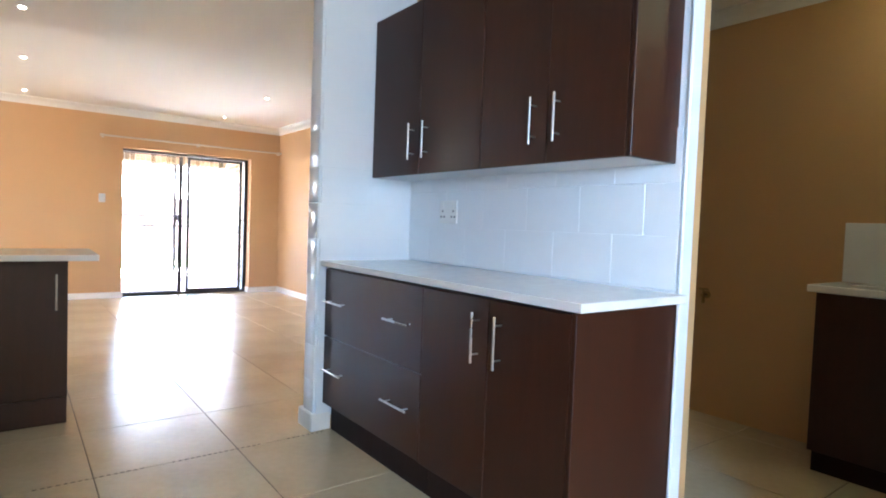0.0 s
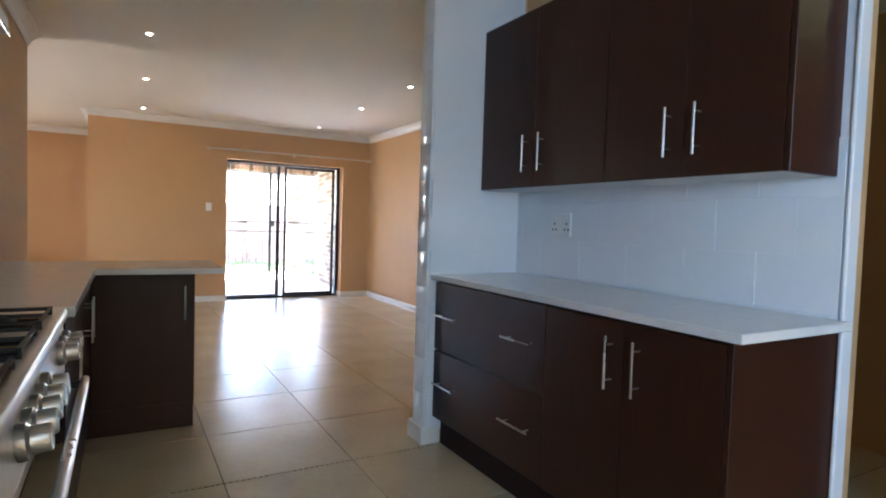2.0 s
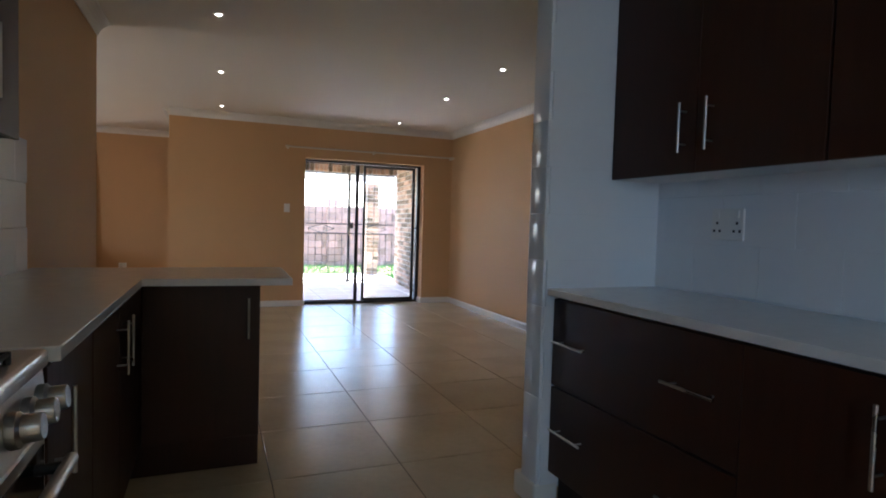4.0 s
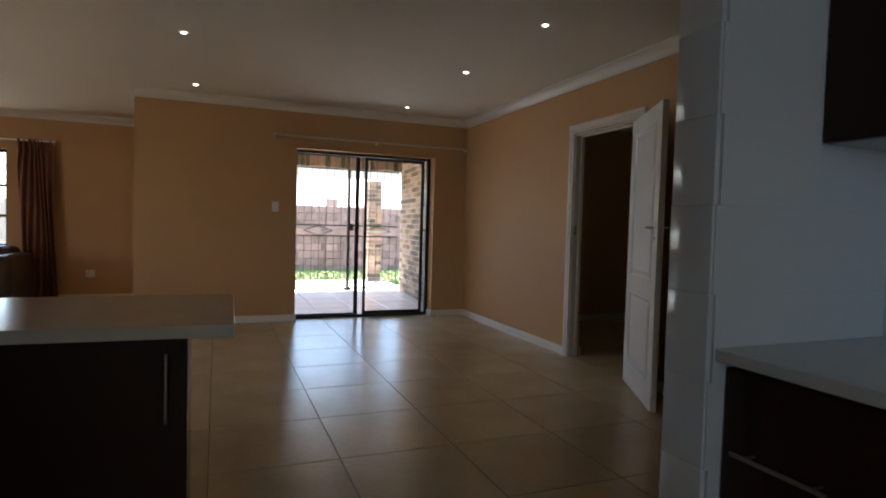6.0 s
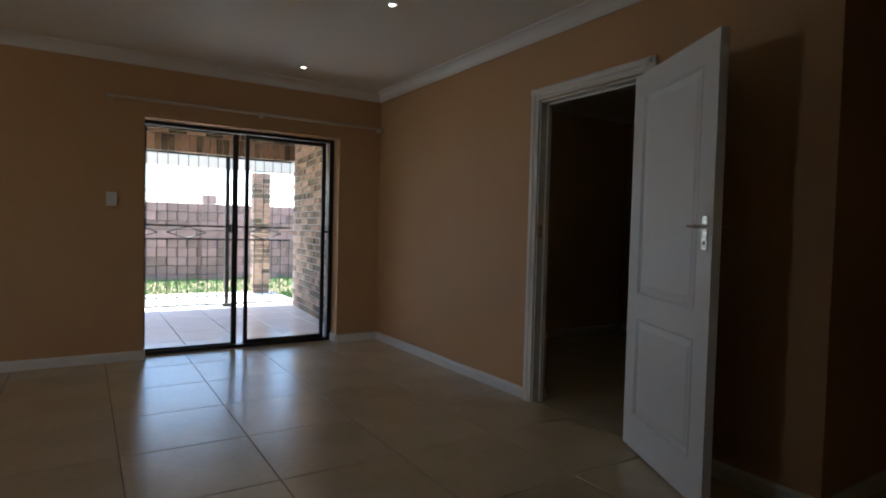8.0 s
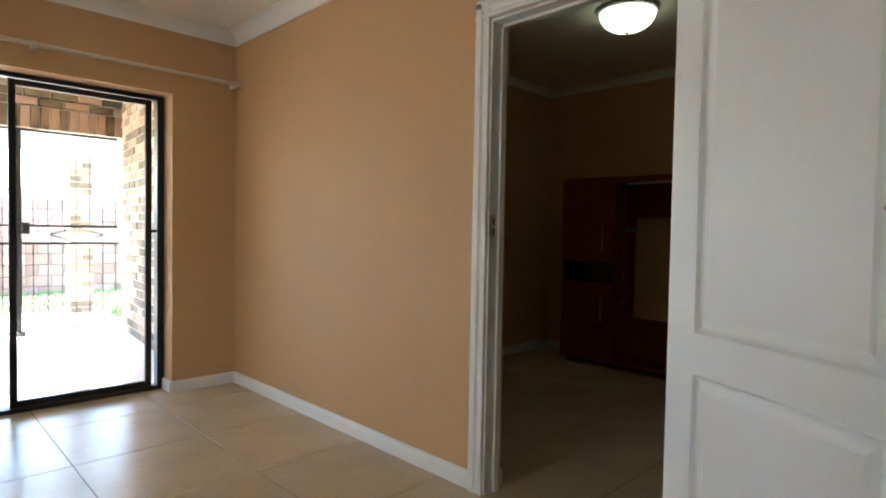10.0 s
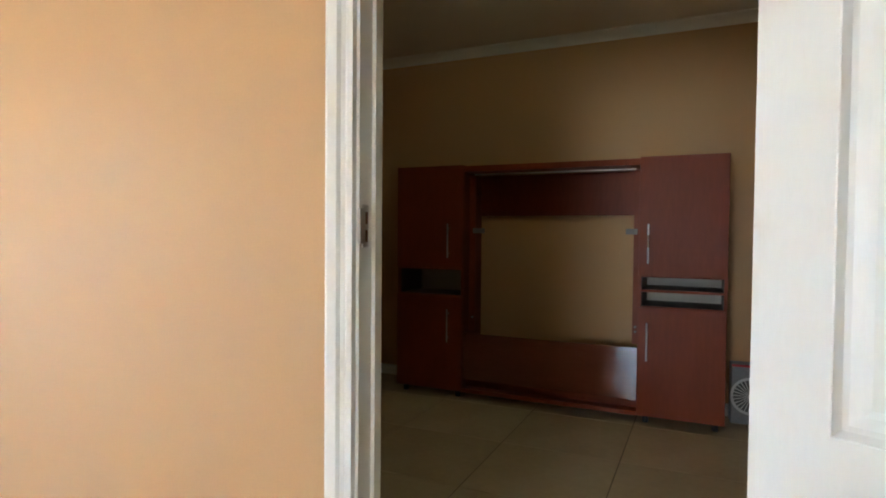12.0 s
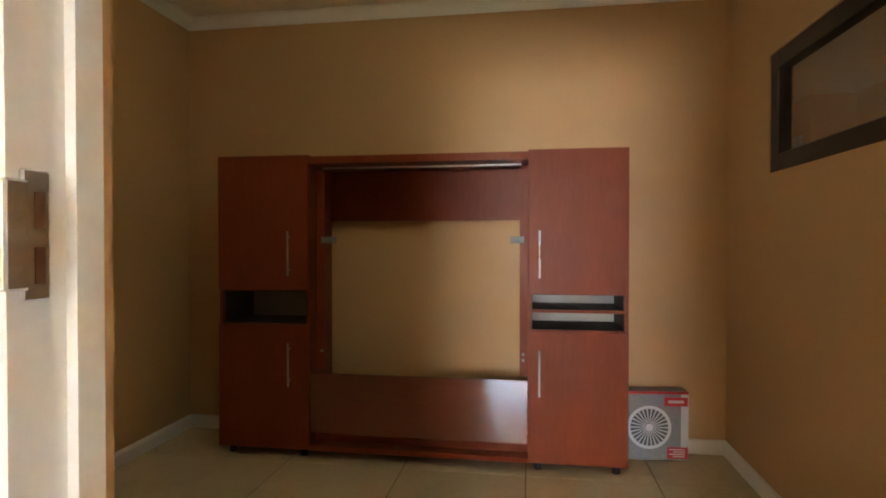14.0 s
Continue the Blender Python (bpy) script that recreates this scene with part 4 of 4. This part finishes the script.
for k in range(29):
    for i in range(12):
        x = 0.115 + i * 0.232 + (0.116 if k % 2 else 0)
        if 0.10 < x < 2.84:
            piece("brick", brick_me, bw, x + random.uniform(-0.003, 0.003), 0.022 + random.uniform(-0.004, 0.004), 0.042 + k * 0.086)
beam = structure("brick_beam", boxes((1.2, 13.14, 2.088, 4.62, 13.32, 2.56)), MORTAR, "brown face brick beam over the patio gate", "beam")
sold_me = mesh_of("brick_upright", box(bmesh.new(), -0.036, -0.02, -0.108, 0.036, 0.02, 0.108, 0.004), BRICK)
for i in range(40):
    piece("brick", sold_me, beam, 1.26 + i * 0.086, 13.132 + random.uniform(-0.003, 0.003), 2.200)
for k in range(2):
    for i in range(14):
        piece("brick", brick_me, beam, 1.34 + i * 0.232 + 0.116 * k, 13.132, 2.360 + k * 0.086)
pil = thing("brick_pillar", "square brown face brick pillar carrying the patio beam", "pillar", pose(4.50, 14.80, -0.045), kind="structure")
part("core", boxes((-0.122, -0.122, 0, 0.122, 0.122, 2.065)), MORTAR, pil)
pil_me = mesh_of("brick_long", box(bmesh.new(), -0.132, -0.0625, -0.0355, 0.132, 0.0625, 0.0355, 0.004), BRICK)
for k in range(24):
    for s in (-1, 1):
        piece("brick", pil_me, pil, *((0, s * 0.0672) if k % 2 else (s * 0.0672, 0)), 0.042 + k * 0.086, 0 if k % 2 else math.pi / 2)

gate = thing("security_gate", "dark iron patio security gate with diamond band", "gate", pose(0, 13.20, -0.045))
bm = bmesh.new()
for z in (1.145, 0.962, 2.12, 0.05):
    box(bm, 1.22, -0.012, z - 0.012, 4.53, 0.012, z + 0.012)
part("rails", bm, IRON, gate)
bar_me = mesh_of("bar", rod(bmesh.new(), (0, 0, 0.05), (0, 0, 0.962), 0.006, 8), IRON)
bar2_me = mesh_of("bar_upper", rod(bmesh.new(), (0, 0, 1.145), (0, 0, 2.12), 0.005, 8), IRON)
for i in range(26):
    x = 1.336 + i * 0.127
    for me in (bar_me, bar2_me):
        piece("bar", me, gate, x, 0, 0)
part("gate_post", box(bmesh.new(), 3.600, -0.03, 0.0, 3.650, 0.02, 2.13, 0.003), IRON, gate)
part("gate_lock", box(bmesh.new(), 3.650, -0.035, 1.06, 3.715, 0.02, 1.18, 0.004), IRON, gate)
part("gate_foot", box(bmesh.new(), 3.575, -0.05, 0.0, 3.675, 0.04, 0.06, 0.004), IRON, gate)
for xc in (1.88, 2.49, 3.10, 4.14):
    bm = bmesh.new()
    for a, b in (((-0.25, 0), (0, 0.08)), ((0, 0.08), (0.25, 0)), ((0.25, 0), (0, -0.08)), ((0, -0.08), (-0.25, 0))):
        rod(bm, (xc + a[0], 0, 1.0535 + a[1]), (xc + b[0], 0, 1.0535 + b[1]), 0.008, 6)
    part("diamond", bm, IRON, gate)

gw = structure("garden_wall", boxes((-12, 18.06, -0.3, 16, 18.20, 1.47)), MORTAR, "red-grey block garden wall", "wall")
block_me = mesh_of("block", box(bmesh.new(), -0.192, -0.05, -0.092, 0.192, 0.05, 0.092, 0.006), BLOCK)
for k in range(9):
    for i in range(31):
        x = 0.2 + i * 0.392 + (0.196 if k % 2 else 0) - 2.5
        piece("block", block_me, gw, x, 18.03 + random.uniform(-0.004, 0.004), -0.07 + k * 0.192)
pier_me = mesh_of("pier_block", box(bmesh.new(), -0.145, -0.10, -0.092, 0.145, 0.10, 0.092, 0.006), BLOCK)
for x in (-2.3, 0.95, 4.22, 7.5):
    for k in range(10):
        piece("block", pier_me, gw, x, 18.0, -0.07 + k * 0.192)
ef = thing("electric_fence", "thin wires on slim posts above the garden wall", "fence")
for i in range(9):
    bm = bmesh.new()
    rod(bm, (-2.5 + i * 1.6, 18.13, 1.47), (-2.5 + i * 1.6, 18.13, 1.95), 0.010, 8)
    part("post", bm, IRON, ef)
for z in (1.58, 1.69, 1.80, 1.91):
    bm = bmesh.new()
    rod(bm, (-2.5, 18.13, z), (10.3, 18.13, z), 0.0025, 6)
    part("wire", bm, IRON, ef)
NB = 26000
rx, ry, rh, ra = np.random.uniform(-5, 10, NB), np.where(np.arange(NB) % 4 == 0, np.random.uniform(13.2, 15.05, NB), np.random.uniform(15.05, 17.98, NB)), np.random.uniform(0.03, 0.10, NB), np.random.uniform(0, 6.28, NB)
rx = np.where(ry < 15.05, 4.76 + np.abs(rx) * 0.4, rx)
dx, dy = np.cos(ra) * 0.008, np.sin(ra) * 0.008
lean = np.random.uniform(-0.03, 0.03, (NB, 2))
tri = np.stack([np.stack([rx - dx, ry - dy, np.full(NB, -0.10)], 1), np.stack([rx + dx, ry + dy, np.full(NB, -0.10)], 1), np.stack([rx + lean[:, 0], ry + lean[:, 1], -0.10 + rh], 1)], 1).reshape(-1, 3)
gm = bpy.data.meshes.new("lawn_grass")
gm.from_pydata(tri.tolist(), [], np.arange(NB * 3).reshape(-1, 3).tolist())
gm.materials.append(GRASS)
tagged(new("lawn_grass", gm), "sunlit green lawn grass by the garden wall", "grass", kind="stuff")

# ---- floor tiles ----
TPX, TPY = 0.602, 0.6145
floor = tagged(new("floor"), "large beige satin porcelain floor tiles with dark joints", "floor", kind="structure")
tl_me = mesh_of("floor_tile", box(bmesh.new(), -TPX / 2 + 0.0022, -TPY / 2 + 0.0022, -0.012, TPX / 2 - 0.0022, TPY / 2 - 0.0022, 0, 0.0012), TILE)
AREAS = [(0.10, -1.9, 4.62, 10.36), (-3.65, 6.4, 0.7, 12.4), (4.4, 4.1, 12.0, 9.5)]
FX0, FY0 = 2.052, 4.182        # a crossing of two joints
# patchy dark dirt along the joint beside the nib wall
bm = bmesh.new()
for k in range(-36, 40):
    s = k * 0.026 + random.uniform(-0.002, 0.002)
    if math.sin(k * 0.31 + 2.1) > -0.75:
        cx, cy, hw = 1.48 + s, FY0, random.uniform(0.0055, 0.0085)
        box(bm, cx - hw, cy - 0.0036, -0.002, cx + hw, cy + 0.0036, 0.0007)
part("joint_dirt", bm, GROUT, floor, "dark dirt spots along a joint")
for i in range(-10, 17):
    for j in range(-10, 14):
        x, y = FX0 + (i + 0.5) * TPX, FY0 + (j + 0.5) * TPY
        if any(a - 0.25 < x < c + 0.25 and b - 0.25 < y < d + 0.25 for a, b, c, d in AREAS) and not (y > 10.20 and x > 0.9):
            piece("floor_tile", tl_me, floor, x, y, 0)
